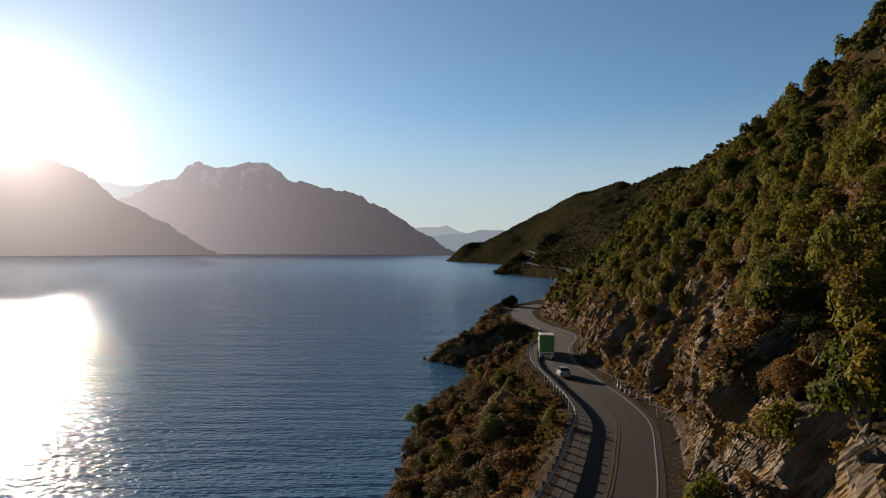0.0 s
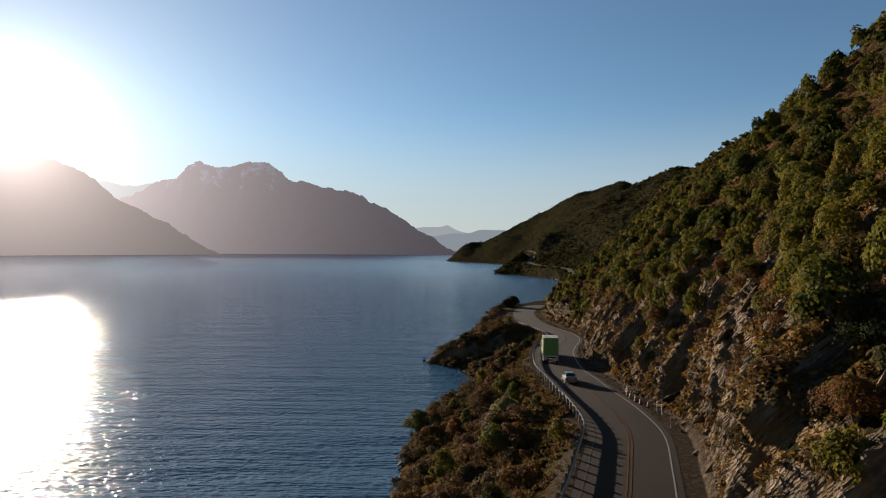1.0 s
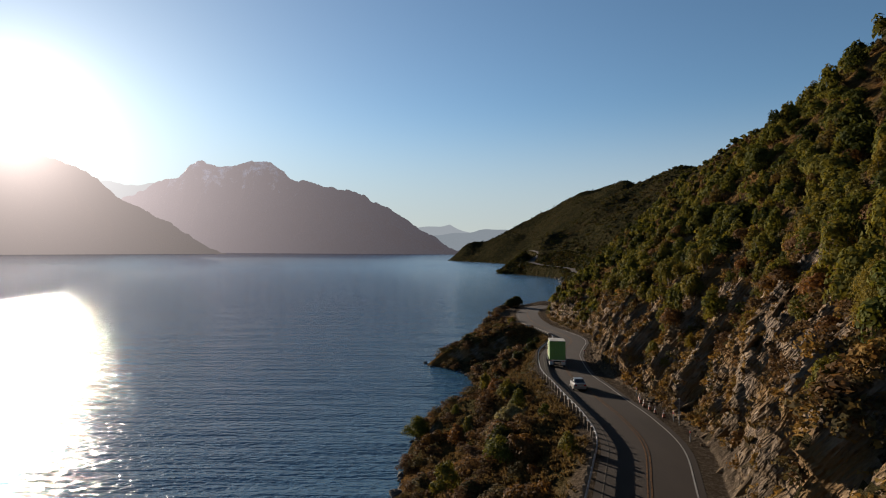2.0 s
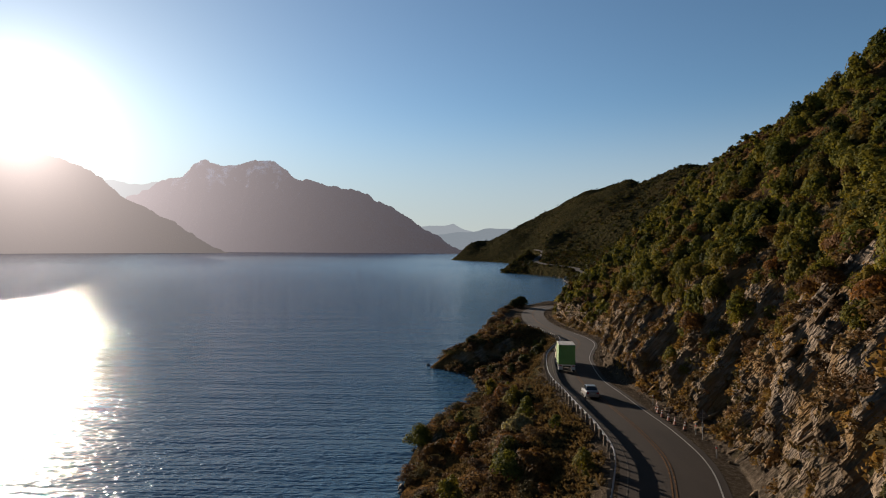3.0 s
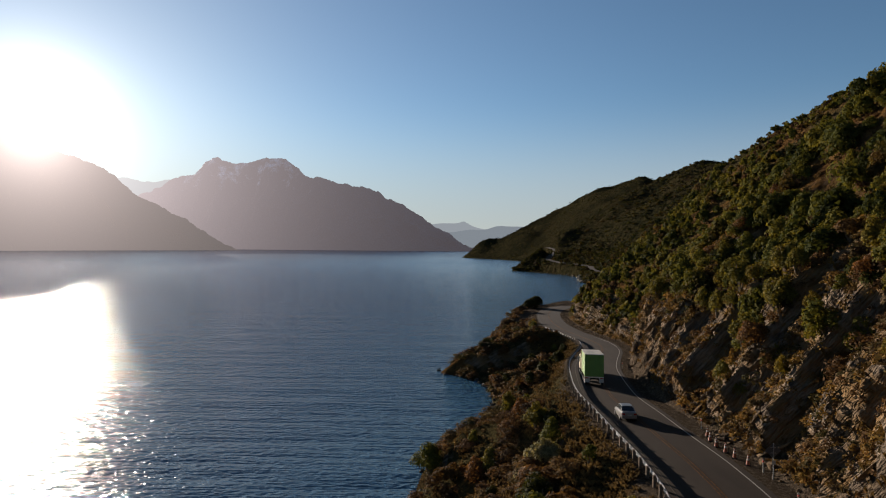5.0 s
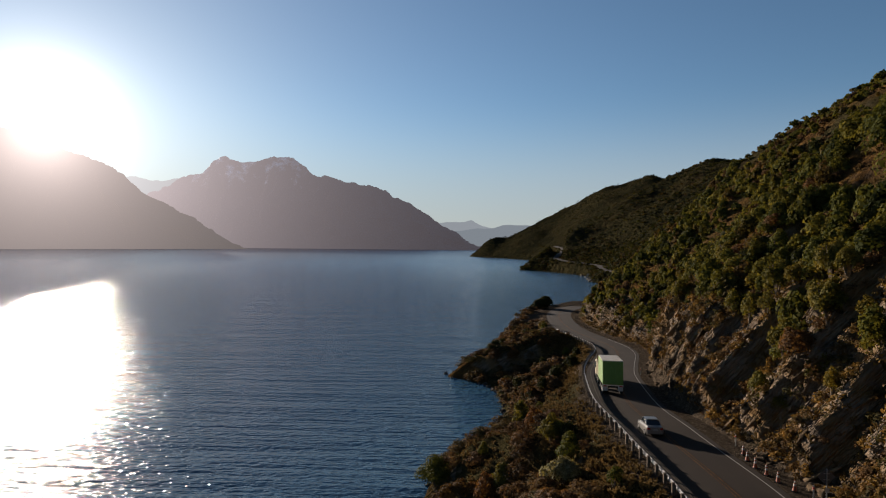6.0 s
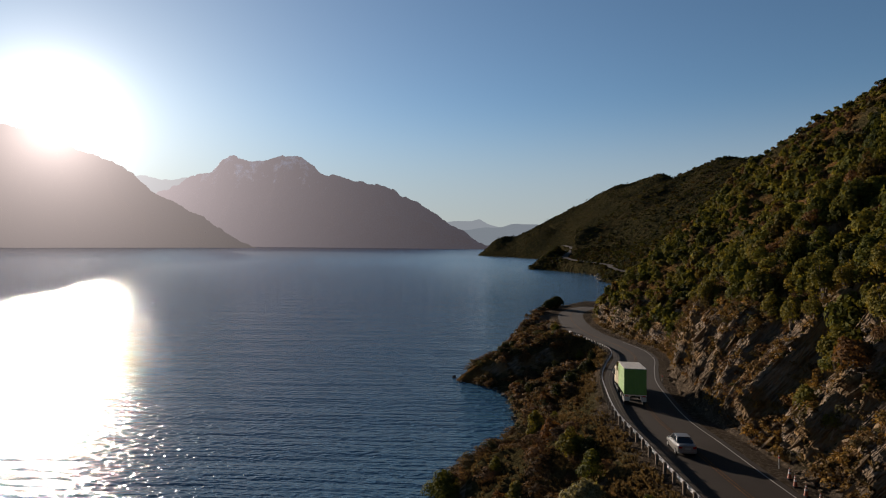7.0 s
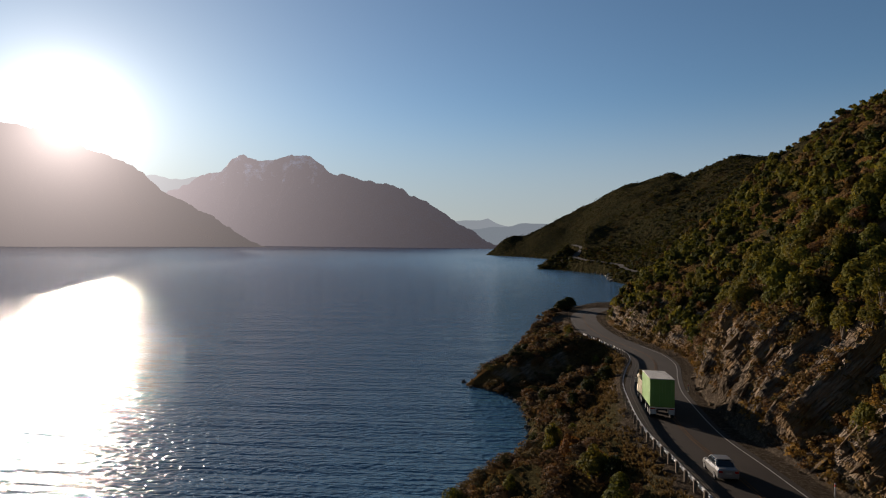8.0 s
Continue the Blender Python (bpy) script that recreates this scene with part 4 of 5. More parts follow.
def scatter_bushes():
    """The shrubs nearest the road, one by one."""
    rng = np.random.RandomState(5)
    sorts = [("bush", "rounded green broadleaf bush on the hillside", LEAF_GREEN, 1.0, 1.15, 7), ("bush", "tall olive-yellow bush catching the sun", LEAF_OLIVE, 0.85, 1.5, 8),
             ("bush", "low russet bush with dead fronds", LEAF_BROWN, 1.15, 0.8, 6), ("bush", "dark evergreen bush on the slope", LEAF_DARK, 1.0, 1.1, 7)]
    models = [make_bush(40 + n, k, lab, leaf, 0.032, 1600, w, h, lobes, "bushes along the road") for n, (k, lab, leaf, w, h, lobes) in enumerate(sorts)]
    hill = hill_sites(rng, 230, 24, 175, 7.6, 22)
    bank = hill_sites(rng, 115, 35, 190, -24, -6.5)
    ds, _ = nearest(SHORE, bank[:, 0], bank[:, 1])
    d, _ = nearest(ROAD, hill[:, 0], hill[:, 1])
    hill = hill[(d > 13) | (hill[:, 1] < 34) | (hill[:, 1] > 94) | (rng.rand(len(d)) < 0.62)]
    hill = np.concatenate([hill, hill_sites(rng, 46, 44, 104, 9.2, 14.5)])
    spots = on_ground(np.concatenate([hill, bank[ds > 1.5]]))
    for n, p in enumerate(spots):
        on_bank = n >= len(hill)
        k = rng.choice(4, p=[0.15, 0.05, 0.58, 0.22] if on_bank else [0.32, 0.40, 0.22, 0.06])
        s = (1.5 + 2.1 * rng.rand() ** 1.3) if on_bank else (1.4 + 2.0 * rng.rand())
        copy_thing(models[k], Matrix.LocRotScale((p[0], p[1], p[2] - 0.1), Euler((0, 0, rng.rand() * 6.28)), None)).scale = (s, s, s)
    # the ones that stand out
    single = [("bush", "dome-shaped pale flowering bush on the bank", LEAF_PALE, 8.1, 80.2, 3.4, 0.8), ("bush", "upright green bush with a rounded crown", LEAF_OLIVE, 8.6, 92.0, 2.6, 1.35),
              ("bush", "narrow yellow-green bush above the water", LEAF_OLIVE, 3.2, 90.0, 1.9, 1.6), ("bush", "small dark bush beside the guardrail", LEAF_DARK, 17.4, 132.0, 2.8, 1.0),
              ("bush", "broad dark green tree-like bush at the shore", LEAF_GREEN, -3.6, 99.0, 4.6, 0.9), ("bush", "large black-green bush beside the roadside lay-by", LEAF_DARK, 27.0, 251.0, 7.4, 0.75),
              ("bush", "bright green leafy bush over the bank", LEAF_GREEN, 6.0, 66.5, 3.4, 0.8), ("bush", "bright yellow-green bush on the crag", LEAF_OLIVE, 27.0, 76.5, 2.4, 1.7),
              ("bush", "broad yellow-green bush hanging on the cliff", LEAF_OLIVE, 18.2, 32.5, 3.6, 1.1), ("bush", "dark bush on the point above the lake", LEAF_DARK, 6.5, 166.0, 3.2, 0.8),
              ("bush", "brown bracken clump on the near crag", LEAF_BROWN, 15.4, 25.5, 2.4, 0.8), ("bush", "dark bush filling the gully in the crag", LEAF_DARK, 17.6, 28.6, 3.2, 0.9),
              ("bush", "dry russet bush above the crag", LEAF_BROWN, 19.5, 25.5, 2.8, 0.8), ("bush", "olive bush at the foot of the crag", LEAF_OLIVE, 13.4, 22.5, 1.8, 1.0),
              ("bush", "pale flowering bush low on the bank", LEAF_PALE, 5.6, 76.0, 2.2, 0.8)]
    for n, (kind, label, leaf, x, y, s, h) in enumerate(single):
        ob = make_bush(90 + n, kind, label, leaf, (0.036 if y < 60 else 0.10 if y < 200 else 0.25) / s, int((4200 if y < 60 else 1000) * s) if y < 200 else 9000, 1.15, h, 18, "")
        p = on_ground(np.array([[x, y]]))[0]
        ob.location, ob.scale = (p[0], p[1], p[2] - 0.05 * s), (s, s, s)
    for ob in models:
        p = on_ground(np.array([[36.0 + 2 * models.index(ob), 60.0 + 9 * models.index(ob)]]))[0]
        ob.location, ob.scale = (p[0], p[1], p[2] - 0.1), (1.9, 1.9, 1.9)


scatter_bushes()


# ---- rocks ----
def mat_rock(name, dark, mid, light):
    m = Nodes(name)
    n = m.noise(1.3, 8, 0.7, stretch=((3.0, 0.8, 0.5), (0, 0, 0)))
    col = m.ramp(n, [(0.3, dark), (0.5, mid), (0.68, light), (0.85, dark)])
    col = m.mix(1.0, col, m.ramp(random_of(m), [(0, (0.7, 0.68, 0.66)), (1, (1.15, 1.1, 1.0))]), "MULTIPLY")
    m.base(col, 0.9)
    m.bsdf.inputs["Specular IOR Level"].default_value = 0.08
    m.bump(n, 0.8, 0.15)
    return m.mat


SCHIST = mat_rock("weathered_schist", (0.038, 0.029, 0.021), (0.108, 0.078, 0.049), (0.20, 0.145, 0.092))
SHORE_STONE = mat_rock("wet_shore_stone", (0.02, 0.02, 0.02), (0.06, 0.055, 0.05), (0.20, 0.18, 0.16))

PALE_STONE = mat_rock("pale_shore_boulder", (0.08, 0.07, 0.06), (0.20, 0.17, 0.14), (0.36, 0.32, 0.27))


def rock_mesh(seed, sx, sy, sz, material, points=18):
    """An angular block: the hull of a handful of points in a box, with its edges knocked off."""
    rng = np.random.RandomState(seed)
    bm = bmesh.new()
    for _ in range(points):
        v = rng.uniform(-1, 1, 3)
        v /= np.abs(v).max() ** 0.6
        bm.verts.new((v[0] * sx, v[1] * sy, v[2] * sz))
    hull = bmesh.ops.convex_hull(bm, input=bm.verts[:])
    bmesh.ops.delete(bm, geom=[g for g in hull["geom_interior"] if isinstance(g, bmesh.types.BMVert)], context="VERTS")
    return finish("rock", bm, material)


def place_rocks():
    rng = np.random.RandomState(9)
    slabs = [rock_mesh(200 + n, 0.22, 0.75, 1.4, SCHIST) for n in range(7)]
    blocks = [rock_mesh(300 + n, 0.8, 0.7, 0.55, SCHIST, 14) for n in range(6)]
    stones = [rock_mesh(400 + n, 0.8, 0.7, 0.5, SHORE_STONE, 12) for n in range(5)]
    pale = [rock_mesh(500 + n, 1.0, 0.8, 0.9, PALE_STONE, 12) for n in range(4)]
    # bedded slabs standing out of the cutting, all dipping the same way
    sites = on_ground(hill_sites(rng, 290, 20, 135, 5.9, 12.0, 1.3))
    dip = Matrix((Vector(BED), Vector(SIDE), Vector(DIP))).transposed().to_quaternion()
    for n, p in enumerate(sites):
        ob = new("rock", slabs[n % 7])
        s = 0.28 + 0.62 * rng.rand() ** 1.8
        turn = dip.to_matrix() @ Euler(tuple(rng.normal(size=3) * (0.12, 0.16, 0.2))).to_matrix()
        ob.matrix_world = Matrix.LocRotScale(Vector(p) + Vector((0.15, 0, 0.0)), turn.to_quaternion(), (s * (0.6 + 0.6 * rng.rand()), s * (0.7 + 0.6 * rng.rand()), s * (0.9 + 1.1 * rng.rand())))
        tagged(ob, "tilted grey-brown schist slab jutting from the road cutting", "rock", "rock slabs of the cutting")
    # fallen blocks along its foot
    foot = on_ground(np.concatenate([hill_sites(rng, 70, 40, 140, 5.0, 6.6), hill_sites(rng, 60, 66, 92, 5.6, 8.2)]))
    for n, p in enumerate(foot):
        ob = new("boulder", blocks[n % 6])
        s = 0.18 + 0.5 * rng.rand() ** 2.2
        ob.matrix_world = Matrix.LocRotScale(Vector(p) + Vector((0, 0, 0.12 * s)), Euler(tuple(rng.uniform(-0.4, 0.4, 2)) + (rng.rand() * 6.28,)), (s, s, s))
        tagged(ob, "fallen schist block lying on the gravel verge", "boulder", "fallen blocks along the verge")
    # stones of the shore
    k = [i for i in range(len(SHORE)) if 60 < SHORE[i, 1] < 200]
    for n in range(190):
        i = k[rng.randint(len(k))]
        x, y = SHORE[i] + rng.normal(size=2) * (0.5, 0.8) + (0.4, 0.0)
        ob = new("shore_stone", stones[n % 5])
        s = 0.3 + 0.9 * rng.rand() ** 2
        ob.matrix_world = Matrix.LocRotScale((x, y, 0.12), Euler((0.3 * rng.randn(), 0.3 * rng.randn(), rng.rand() * 6.28)), (s, s, s))
        tagged(ob, "dark wet stone at the water's edge", "stone", "stones along the shore")
    # pale boulders at the head of the bay
    k = [i for i in range(len(SHORE)) if 545 < SHORE[i, 1] < 690]
    for n in range(34):
        i = k[rng.randint(len(k))]
        x, y = SHORE[i] + rng.normal(size=2) * (1.5, 2.0) + (2.0, 0.0)
        ob = new("boulder", pale[n % 4])
        s = 1.0 + 2.2 * rng.rand() ** 2
        ob.matrix_world = Matrix.LocRotScale((x, y, 0.5), Euler((0.3 * rng.randn(), 0.3 * rng.randn(), rng.rand() * 6.28)), (s, s, s))
        tagged(ob, "pale boulder on the shore of the far bay", "boulder", "boulders of the far bay")


place_rocks()


# ---- guardrail ----
def box(bm, x0, y0, z0, x1, y1, z1, bevel=0.0):
    made = bmesh.ops.create_cube(bm, size=1.0, matrix=Matrix.LocRotScale(((x0 + x1) / 2, (y0 + y1) / 2, (z0 + z1) / 2), None, (abs(x1 - x0), abs(y1 - y0), abs(z1 - z0))))
    if bevel:
        edges = list({e for v in made["verts"] for e in v.link_edges})
        bmesh.ops.bevel(bm, geom=edges, offset=bevel, segments=2, affect="EDGES", clamp_overlap=True)
    return made["verts"]


def tube(bm, a, b, r0, r1=None, segments=12):
    a, b = Vector(a), Vector(b)
    m = Matrix.Translation((a + b) / 2) @ (b - a).to_track_quat("Z", "Y").to_matrix().to_4x4()
    bmesh.ops.create_cone(bm, cap_ends=True, segments=segments, radius1=r0, radius2=r0 if r1 is None else r1, depth=(b - a).length, matrix=m)


def along_road(y):
    k = int(np.clip(np.searchsorted(ROAD[:, 1], y), 1, len(ROAD) - 1))
    return k, ROAD[k], ROAD_T[k], ROAD_Z[k]


def build_guardrail():
    rail = tagged(new("guardrail"), "galvanised W-beam guardrail on short timber posts", "guardrail")
    first, last = int(np.searchsorted(ROAD[:, 1], -24)), int(np.searchsorted(ROAD[:, 1], 181))
    nrm = np.stack([ROAD_T[:, 1], -ROAD_T[:, 0]], 1)
    # the W of the beam: out towards the road and up from the ground
    profile = [(0.0, 0.42), (0.08, 0.46), (0.08, 0.51), (0.01, 0.555), (0.01, 0.595), (0.08, 0.64), (0.08, 0.69), (0.0, 0.73)]
    profile = profile + [(o - 0.012, h) for o, h in reversed(profile)]
    verts, m = [], len(profile)
    for i in range(first, last):
        flare = 0.8 * max(0, (i - last + 12) / 12) ** 2
        verts += [(*(ROAD[i] + nrm[i] * (-4.1 - flare + o)), ROAD_Z[i] + h) for o, h in profile]
    n = len(verts) // m
    faces = [(r * m + c, r * m + (c + 1) % m, (r + 1) * m + (c + 1) % m, (r + 1) * m + c) for r in range(n - 1) for c in range(m)]
    beam = new("beam", raw_mesh("beam", verts, faces, STEEL))
    beam.parent = rail
    bm = bmesh.new()
    box(bm, -0.12, -0.10, -0.6, 0.08, 0.10, 0.84, 0.012)
    post_me = finish("post", bm, TIMBER)
    bm = bmesh.new()
    box(bm, 0.082, -0.06, 0.44, 0.165, 0.06, 0.72, 0.01)
    block_me = finish("spacer_block", bm, TIMBER)
    bm = bmesh.new()
    box(bm, -0.125, -0.105, 0.842, 0.085, 0.105, 0.87, 0.008)
    cap_me = finish("post_cap", bm, TIMBER)
    for i in range(first + 2, last - 2, 4):
        at = pose(*(ROAD[i] - nrm[i] * 4.29), ROAD_Z[i], 0, 0, math.degrees(math.atan2(nrm[i][1], nrm[i][0])))
        post = new("post", post_me)
        post.parent, post.matrix_basis = rail, at
        for name, me in (("spacer_block", block_me), ("post_cap", cap_me)):
            ob = new(name, me)
            ob.parent = post


build_guardrail()


# ---- cones, posts, sign ----
ORANGE = mat_plain("orange_cone_plastic", (0.24, 0.05, 0.015), 0.55)
REFLECTIVE = mat_plain("white_reflective_sleeve", (0.36, 0.35, 0.32), 0.5)
RUBBER = mat_plain("black_rubber", (0.02, 0.02, 0.02), 0.8)
SIGN_BACK = mat_plain("dull_sign_back", (0.06, 0.06, 0.065), 0.6)
MARKER_RED = mat_plain("red_marker_band", (0.5, 0.04, 0.03), 0.5)


def build_cones():
    cone = tagged(new("traffic_cone"), "orange traffic cone with a white reflective band", "traffic cone", "cones along the gravel verge")
    bm = bmesh.new()
    tube(bm, (0, 0, 0.06), (0, 0, 0.82), 0.15, 0.035, 20)
    part("cone_body", bm, ORANGE, cone, smooth=False)
    bm = bmesh.new()
    box(bm, -0.22, -0.22, 0, 0.22, 0.22, 0.06, 0.015)
    part("base", bm, RUBBER, cone)
    for lo, hi in ((0.40, 0.55), (0.65, 0.75)):
        bm = bmesh.new()
        tube(bm, (0, 0, lo), (0, 0, hi), 0.15 - 0.151 * (lo - 0.06) + 0.004, 0.15 - 0.151 * (hi - 0.06) + 0.004, 20)
        part("reflective_band", bm, REFLECTIVE, cone)
    spots = [(22.5, 78.0), (22.3, 76.2), (22.4, 74.6), (22.5, 73.1), (22.8, 71.4), (22.9, 79.6)]
    for n, (x, y) in enumerate(spots):
        p = on_ground(np.array([[x, y]]))[0]
        at = pose(x, y, p[2] + 0.01, 0, 0, 17 * n)
        if n:
            copy_thing(cone, at)
        else:
            cone.matrix_basis = at


build_cones()


def build_markers():
    for n, (x, y) in enumerate([(23.2, 69.8), (22.2, 63.1), (23.3, 82.0), (25.2, 118.0)]):
        mk = tagged(new("marker_post"), "slim white roadside marker post with a red band", "marker post", "marker posts")
        bm = bmesh.new()
        box(bm, -0.05, -0.02, -0.2, 0.05, 0.02, 1.05, 0.01)
        part("post", bm, REFLECTIVE, mk)
        bm = bmesh.new()
        box(bm, -0.054, -0.024, 0.78, 0.054, 0.024, 0.92)
        part("band", bm, MARKER_RED, mk)
        mk.location = (x, y, on_ground(np.array([[x, y]]))[0][2])
    x, y = 23.2, 68.3
    z = on_ground(np.array([[x, y]]))[0][2]
    sg = tagged(new("road_sign"), "diamond warning sign seen from its dull back, on a steel pole", "road sign")
    bm = bmesh.new()
    tube(bm, (0, 0, -0.3), (0, 0, 2.7), 0.035)
    part("pole", bm, STEEL, sg)
    bm = bmesh.new()
    box(bm, -0.42, 0.05, -0.42, 0.42, 0.07, 0.42, 0.03)
    bmesh.ops.rotate(bm, verts=bm.verts[:], cent=(0, 0.06, 0), matrix=Matrix.Rotation(radians(45), 3, "Y"))
    bmesh.ops.translate(bm, verts=bm.verts[:], vec=(0, 0, 2.15))
    part("plate", bm, SIGN_BACK, sg)
    for h in (1.95, 2.35):
        bm = bmesh.new()
        box(bm, -0.2, 0.03, h, 0.2, 0.052, h + 0.04)
        part("bracket", bm, STEEL, sg)
    bm = bmesh.new()
    box(bm, -0.14, -0.05, 1.15, 0.14, -0.034, 1.45, 0.01)
    part("small_plate", bm, REFLECTIVE, sg, "small white plate on the pole")
    sg.location = (x, y, z)


build_markers()


# ---- lorry ----
GREEN_BOX = mat_plain("bright_green_body_panels", (0.10, 0.21, 0.03), 0.45, grime=0.2, scale=1.2)
ROOF_WHITE = mat_plain("chalky_white_roof", (0.45, 0.42, 0.36), 0.6, grime=0.15, scale=0.9)
CREAM = mat_plain("cream_painted_steel", (0.45, 0.38, 0.25), 0.45, grime=0.2)
AMBER = mat_plain("faded_yellow_board", (0.26, 0.14, 0.025), 0.5)
CHASSIS = mat_plain("dirty_black_chassis", (0.03, 0.03, 0.03), 0.7)
CHROME = mat_plain("brushed_aluminium", (0.6, 0.6, 0.6), 0.3, 1.0)
LAMP_RED = mat_plain("red_tail_lens", (0.35, 0.02, 0.015), 0.25)
GLASS_DARK = mat_plain("dark_vehicle_glass", (0.012, 0.014, 0.016), 0.06, 0.0, 0.1)


def wheel(parent, x, y, r, w, name="wheel"):
    hub = new(name)
    hub.parent, hub.location = parent, (x, y, r)
    bm = bmesh.new()
    tube(bm, (-w / 2, 0, 0), (w / 2, 0, 0), r, segments=28)
    bmesh.ops.bevel(bm, geom=[e for e in bm.edges if e.calc_face_angle(0) > 1.0], offset=0.05, segments=2, affect="EDGES")
    part("tyre", bm, RUBBER, hub)
    bm = bmesh.new()
    tube(bm, (-w / 2 - 0.012, 0, 0), (w / 2 + 0.012, 0, 0), r * 0.58, r * 0.58, 20)
    part("rim", bm, CHROME, hub)


def build_truck():
    t = tagged(new("truck"), "lorry with bright green box body, white roof and cream front deck", "truck")
    # box body, tail at y = 0, nose towards +y
    w, l, h0, h1 = 1.22, 6.6, 1.15, 4.0
    bm = bmesh.new()
    box(bm, -w, 0.0, h0, w, l, h1, 0.03)
    part("box_body", bm, GREEN_BOX, t, "bright green panelled box body")
    bm = bmesh.new()
    box(bm, -w - 0.02, -0.02, h1 - 0.01, w + 0.02, l + 0.02, h1 + 0.07, 0.03)
    for k in range(1, 9):
        box(bm, -w + 0.05, l * k / 9 - 0.02, h1 + 0.06, w - 0.05, l * k / 9 + 0.02, h1 + 0.085)
    part("roof", bm, ROOF_WHITE, t, "chalky white roof")
    for x0, x1 in ((-w + 0.05, -0.012), (0.012, w - 0.05)):
        bm = bmesh.new()
        box(bm, x0, -0.035, h0 + 0.1, x1, -0.004, h1 - 0.08, 0.01)
        door = part("rear_door", bm, GREEN_BOX, t)
        for s in (0.25, 0.75):
            bm = bmesh.new()
            tube(bm, (x0 + (x1 - x0) * s, -0.055, h0 + 0.1), (x0 + (x1 - x0) * s, -0.055, h1 - 0.1), 0.018, segments=8)
            part("lock_bar", bm, GREEN_BOX, door)
    for k in range(7):
        for side in (-1, 1):
            bm = bmesh.new()
            box(bm, side * (w + 0.001), 0.3 + k * 1.0 - 0.02, h0 + 0.05, side * (w + 0.010), 0.3 + k * 1.0 + 0.02, h1 - 0.05)
            part("side_rib", bm, GREEN_BOX, t)
    bm = bmesh.new()
    box(bm, -w, -0.03, h0 - 0.14, w, 0.1, h0 - 0.002, 0.01)
    part("rear_sill", bm, CHROME, t)
    bm = bmesh.new()
    box(bm, -0.55, 0.15, 0.72, -0.35, 11.2, 1.0)
    box(bm, 0.35, 0.15, 0.72, 0.55, 11.2, 1.0)
    for k in range(8):
        box(bm, -0.36, 0.4 + k * 1.4, 0.76, 0.36, 0.52 + k * 1.4, 0.96)
    part("chassis", bm, CHASSIS, t)
    for side in (-1, 1):
        bm = bmesh.new()
        box(bm, side * 0.62, -0.05, 0.42, side * 1.2, 0.0, 0.92, 0.01)
        part("mud_flap", bm, REFLECTIVE, t, "pale mud flap")
        bm = bmesh.new()
        box(bm, side * 0.75, -0.06, 0.93, side * 1.15, -0.035, 1.06, 0.01)
        part("tail_light", bm, LAMP_RED, t)
    bm = bmesh.new()
    box(bm, -0.55, -0.08, 0.5, 0.55, -0.02, 0.62, 0.01)
    part("bumper_bar", bm, CHASSIS, t)
    # front deck with cream sides
    d0, d1, dz = l + 0.35, l + 3.5, 2.75
    for side in (-1, 1):
        bm = bmesh.new()
        box(bm, side * 1.14, d0, 1.2, side * 1.2, d1, dz, 0.02)
        panel = part("side_panel", bm, CREAM, t, "cream steel side panel")
        for k in range(4):
            bm = bmesh.new()
            box(bm, side * 1.201, d0 + 0.25 + k * 0.85, 1.22, side * 1.24, d0 + 0.33 + k * 0.85, dz - 0.03)
            part("stake", bm, CREAM, panel)
    for y in (d0, d1 - 0.06):
        bm = bmesh.new()
        box(bm, -1.138, y, 1.2, 1.138, y + 0.06, dz, 0.02)
        part("end_panel", bm, CREAM, t)
    bm = bmesh.new()
    box(bm, -1.13, d0 + 0.07, 1.15, 1.13, d1 - 0.07, 2.35, 0.05)
    part("load", bm, ROOF_WHITE, t, "pale covered load in the deck")
    # cab
    c0, c1 = l + 3.75, l + 5.5
    bm = bmesh.new()
    box(bm, -1.2, c0, 0.85, 1.2, c1, 3.0, 0.12)
    cab = part("cab", bm, CREAM, t, "cream cab")
    bm = bmesh.new()
    box(bm, -1.05, c1 - 0.02, 1.75, 1.05, c1 + 0.012, 2.75, 0.03)
    part("windscreen", bm, GLASS_DARK, cab)
    for side in (-1, 1):
        bm = bmesh.new()
        box(bm, side * 1.19, c0 + 0.55, 1.8, side * 1.212, c1 - 0.25, 2.65, 0.01)
        part("side_window", bm, GLASS_DARK, cab)
        bm = bmesh.new()
        box(bm, side * 1.28, c1 - 0.15, 1.9, side * 1.46, c1 - 0.05, 2.5, 0.03)
        tube(bm, (side * 1.18, c1 - 0.1, 2.4), (side * 1.36, c1 - 0.1, 2.4), 0.02)
        part("mirror", bm, REFLECTIVE, cab)
        bm = bmesh.new()
        box(bm, side * 0.7, c1 + 0.001, 0.95, side * 1.1, c1 + 0.03, 1.15, 0.01)
        part("headlight", bm, REFLECTIVE, cab)
    bm = bmesh.new()
    box(bm, -1.1, c0 + 0.2, 3.0, 1.1, c0 + 0.32, 3.62, 0.03)
    box(bm, -0.9, c0 + 0.32, 3.0, -0.84, c1 - 0.5, 3.3)
    box(bm, 0.84, c0 + 0.32, 3.0, 0.9, c1 - 0.5, 3.3)
    part("roof_board", bm, AMBER, t, "faded yellow sign board above the cab")
    for y in (0.75, 1.95, 3.9, 7.6, 8.8, 11.0):
        for side in (-1, 1):
            wheel(t, side * 1.02, y, 0.5, 0.34)
    k, p, tg, z = along_road(102.3)
    n = np.array([tg[1], -tg[0]])
    p = p - n * 1.25
    t.matrix_basis = pose(p[0], p[1], z + 0.075 - 0.02, math.degrees(-0.07), 0, math.degrees(math.atan2(tg[1], tg[0])) - 90 - 0.5)


build_truck()


# ---- car ----
SILVER = mat_plain("silver_car_paint", (0.24, 0.23, 0.215), 0.3, 0.6, 0.1)


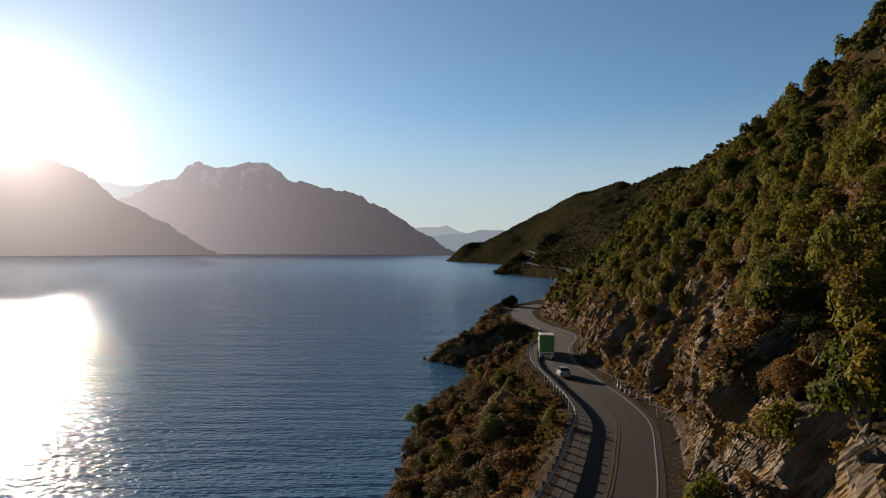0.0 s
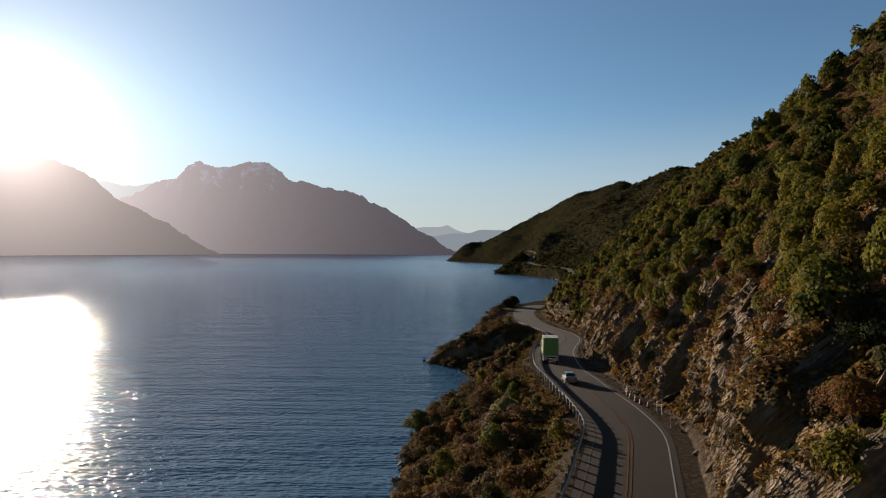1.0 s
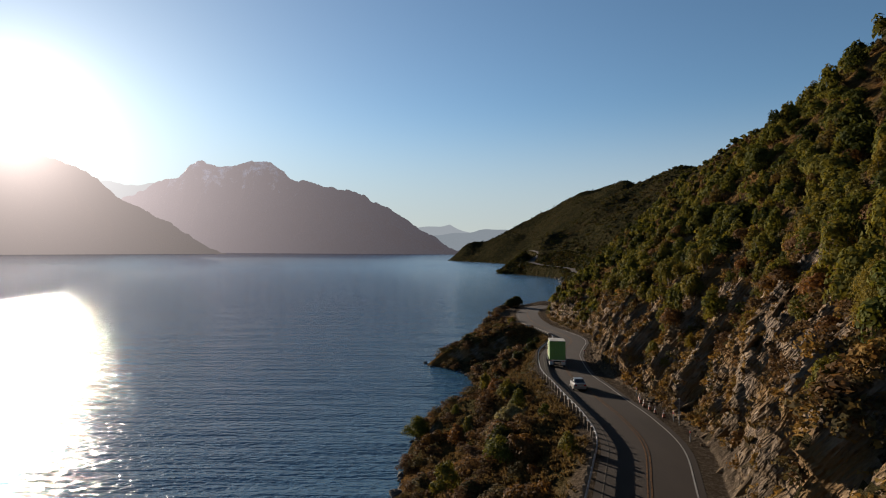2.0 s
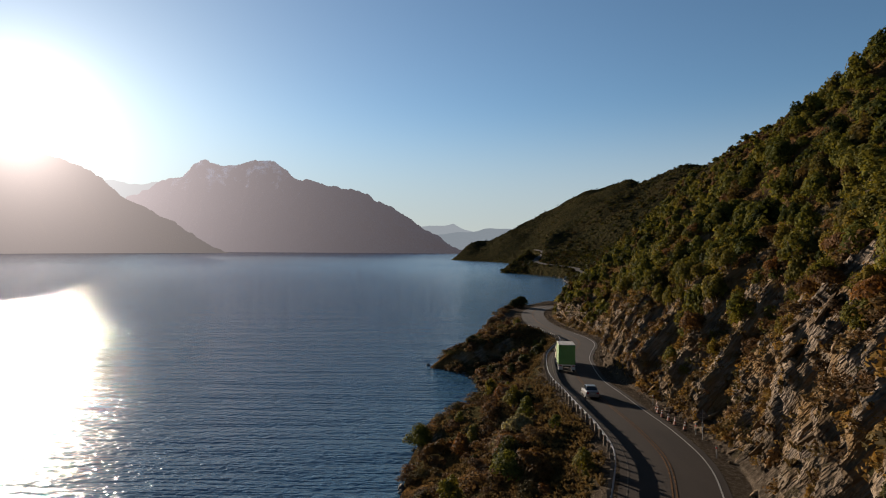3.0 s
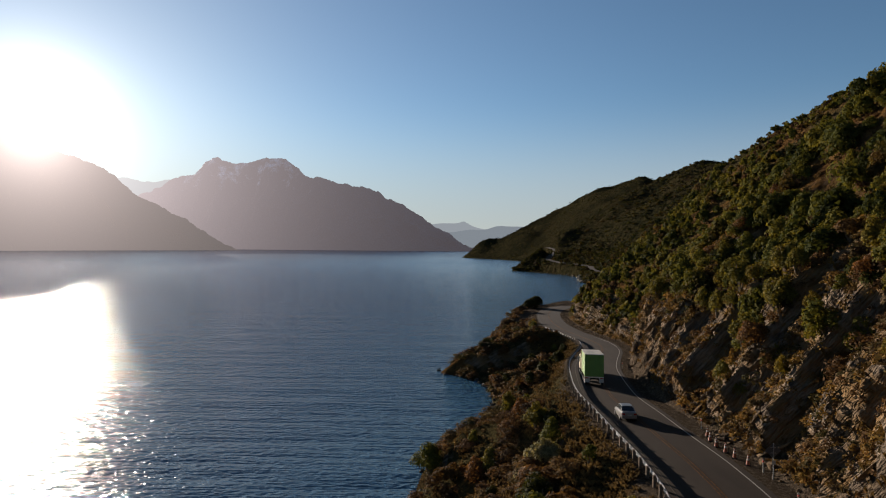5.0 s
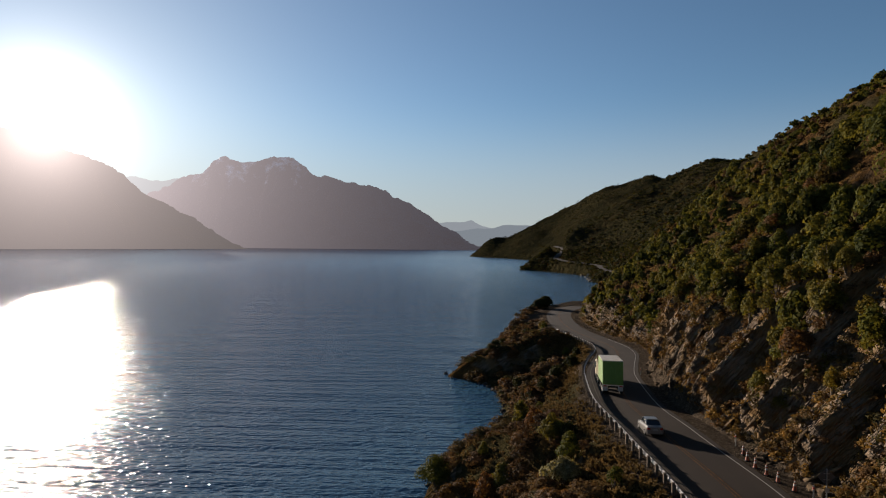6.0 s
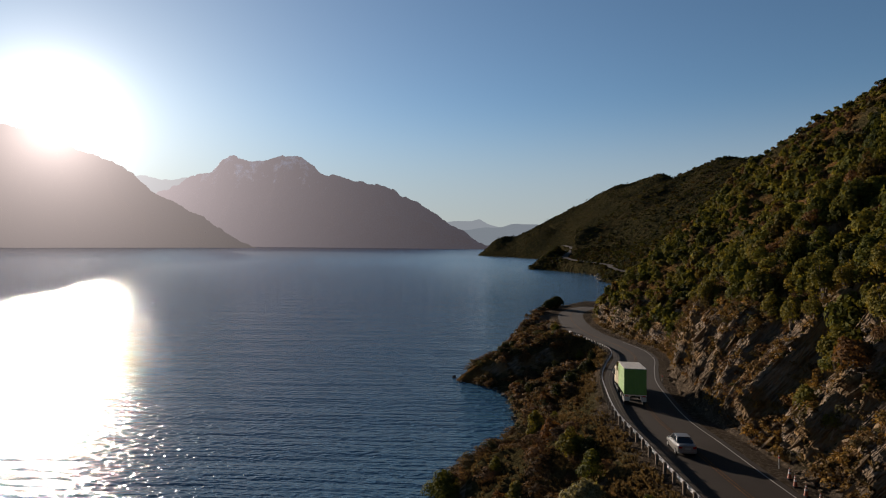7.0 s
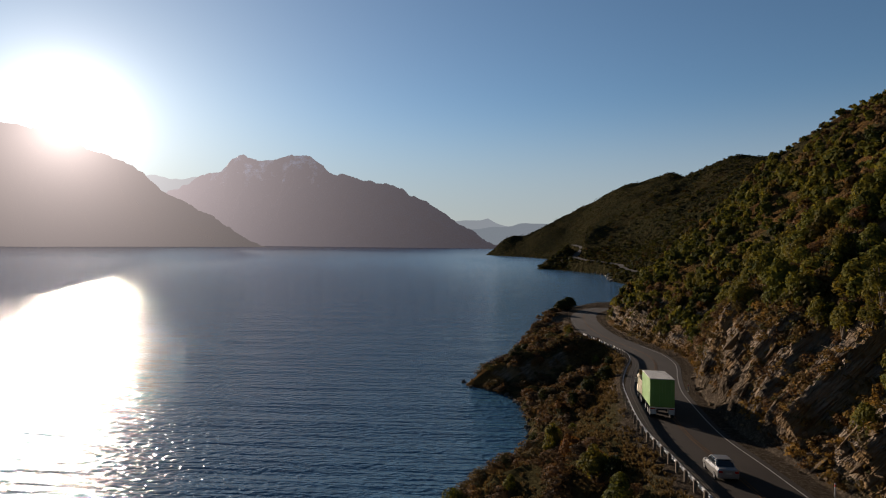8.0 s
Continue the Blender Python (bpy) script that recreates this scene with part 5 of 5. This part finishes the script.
def build_car():
    c = tagged(new("car"), "silver saloon car with dark glass following the lorry", "car")
    # body outline along the length (y, half width, height), tail at 0
    length, half = 4.45, 0.87
    def shell(rows, name, material, label=""):
        """rows: (y, half width, z bottom, z top); each ring has eight corners with rounded shoulders."""
        bm = bmesh.new()
        rings = []
        for y, hw, z0, z1 in rows:
            s = min(0.16, (z1 - z0) * 0.35)
            ring = [(-hw + 0.05, z0), (-hw, z0 + s), (-hw, z1 - s), (-hw + s * 0.9, z1), (hw - s * 0.9, z1), (hw, z1 - s), (hw, z0 + s), (hw - 0.05, z0)]
            rings.append([bm.verts.new((x, y, z)) for x, z in ring])
        for a, b in zip(rings, rings[1:]):
            for k in range(8):
                bm.faces.new((a[k], a[(k + 1) % 8], b[(k + 1) % 8], b[k]))
        bm.faces.new(rings[0])
        bm.faces.new(rings[-1][::-1])
        bmesh.ops.recalc_face_normals(bm, faces=bm.faces[:])
        return part(name, bm, material, c, label, smooth=False)
    body = shell([(0.0, 0.74, 0.35, 0.92), (0.12, 0.83, 0.25, 0.99), (0.75, half, 0.22, 1.0), (1.5, half, 0.2, 0.93), (3.1, half, 0.2, 0.92), (3.6, 0.86, 0.22, 0.86), (4.2, 0.80, 0.25, 0.76), (length, 0.66, 0.34, 0.66)], "body", SILVER)
    shell([(0.68, 0.70, 0.9, 1.0), (1.15, 0.66, 0.9, 1.36), (1.6, 0.64, 0.9, 1.42), (2.3, 0.64, 0.9, 1.42), (2.75, 0.66, 0.9, 1.34), (3.35, 0.74, 0.86, 0.93)], "cabin_glass", GLASS_DARK, "dark tinted glass")
    bm = bmesh.new()
    box(bm, -0.60, 1.2, 1.395, 0.60, 2.55, 1.445, 0.02)
    part("roof", bm, SILVER, c)
    for side in (-1, 1):
        for y0, y1 in ((0.72, 1.25), (2.0, 1.95), (3.2, 2.5)):
            bm = bmesh.new()
            tube(bm, (side * 0.71, y0, 0.96), (side * 0.645, y1, 1.41), 0.032, segments=8)
            part("window_pillar", bm, SILVER, c)
        bm = bmesh.new()
        box(bm, side * 0.45, -0.012, 0.68, side * 0.76, 0.06, 0.88, 0.02)
        part("tail_light", bm, LAMP_RED, body)
        bm = bmesh.new()
        box(bm, side * 0.42, length - 0.12, 0.5, side * 0.68, length - 0.01, 0.64, 0.02)
        part("headlight", bm, REFLECTIVE, body)
        bm = bmesh.new()
        box(bm, side * 0.86, 2.85, 0.92, side * 1.02, 2.97, 1.04, 0.03)
        part("mirror", bm, SILVER, c)
        for y in (0.8, 3.45):
            wheel(c, side * 0.80, y, 0.31, 0.2)
    bm = bmesh.new()
    box(bm, -0.76, -0.05, 0.30, 0.76, 0.05, 0.52, 0.04)
    part("bumper", bm, SILVER, body)
    bm = bmesh.new()
    box(bm, -0.25, -0.02, 0.62, 0.25, 0.0, 0.74)
    part("plate", bm, REFLECTIVE, body)
    k, p, tg, z = along_road(83.8)
    n = np.array([tg[1], -tg[0]])
    p = p - n * 1.2
    c.matrix_basis = pose(p[0], p[1], z + 0.055, math.degrees(-0.05), 0, math.degrees(math.atan2(tg[1], tg[0])) - 93)
    c.scale = (0.92, 0.9, 0.95)


build_car()
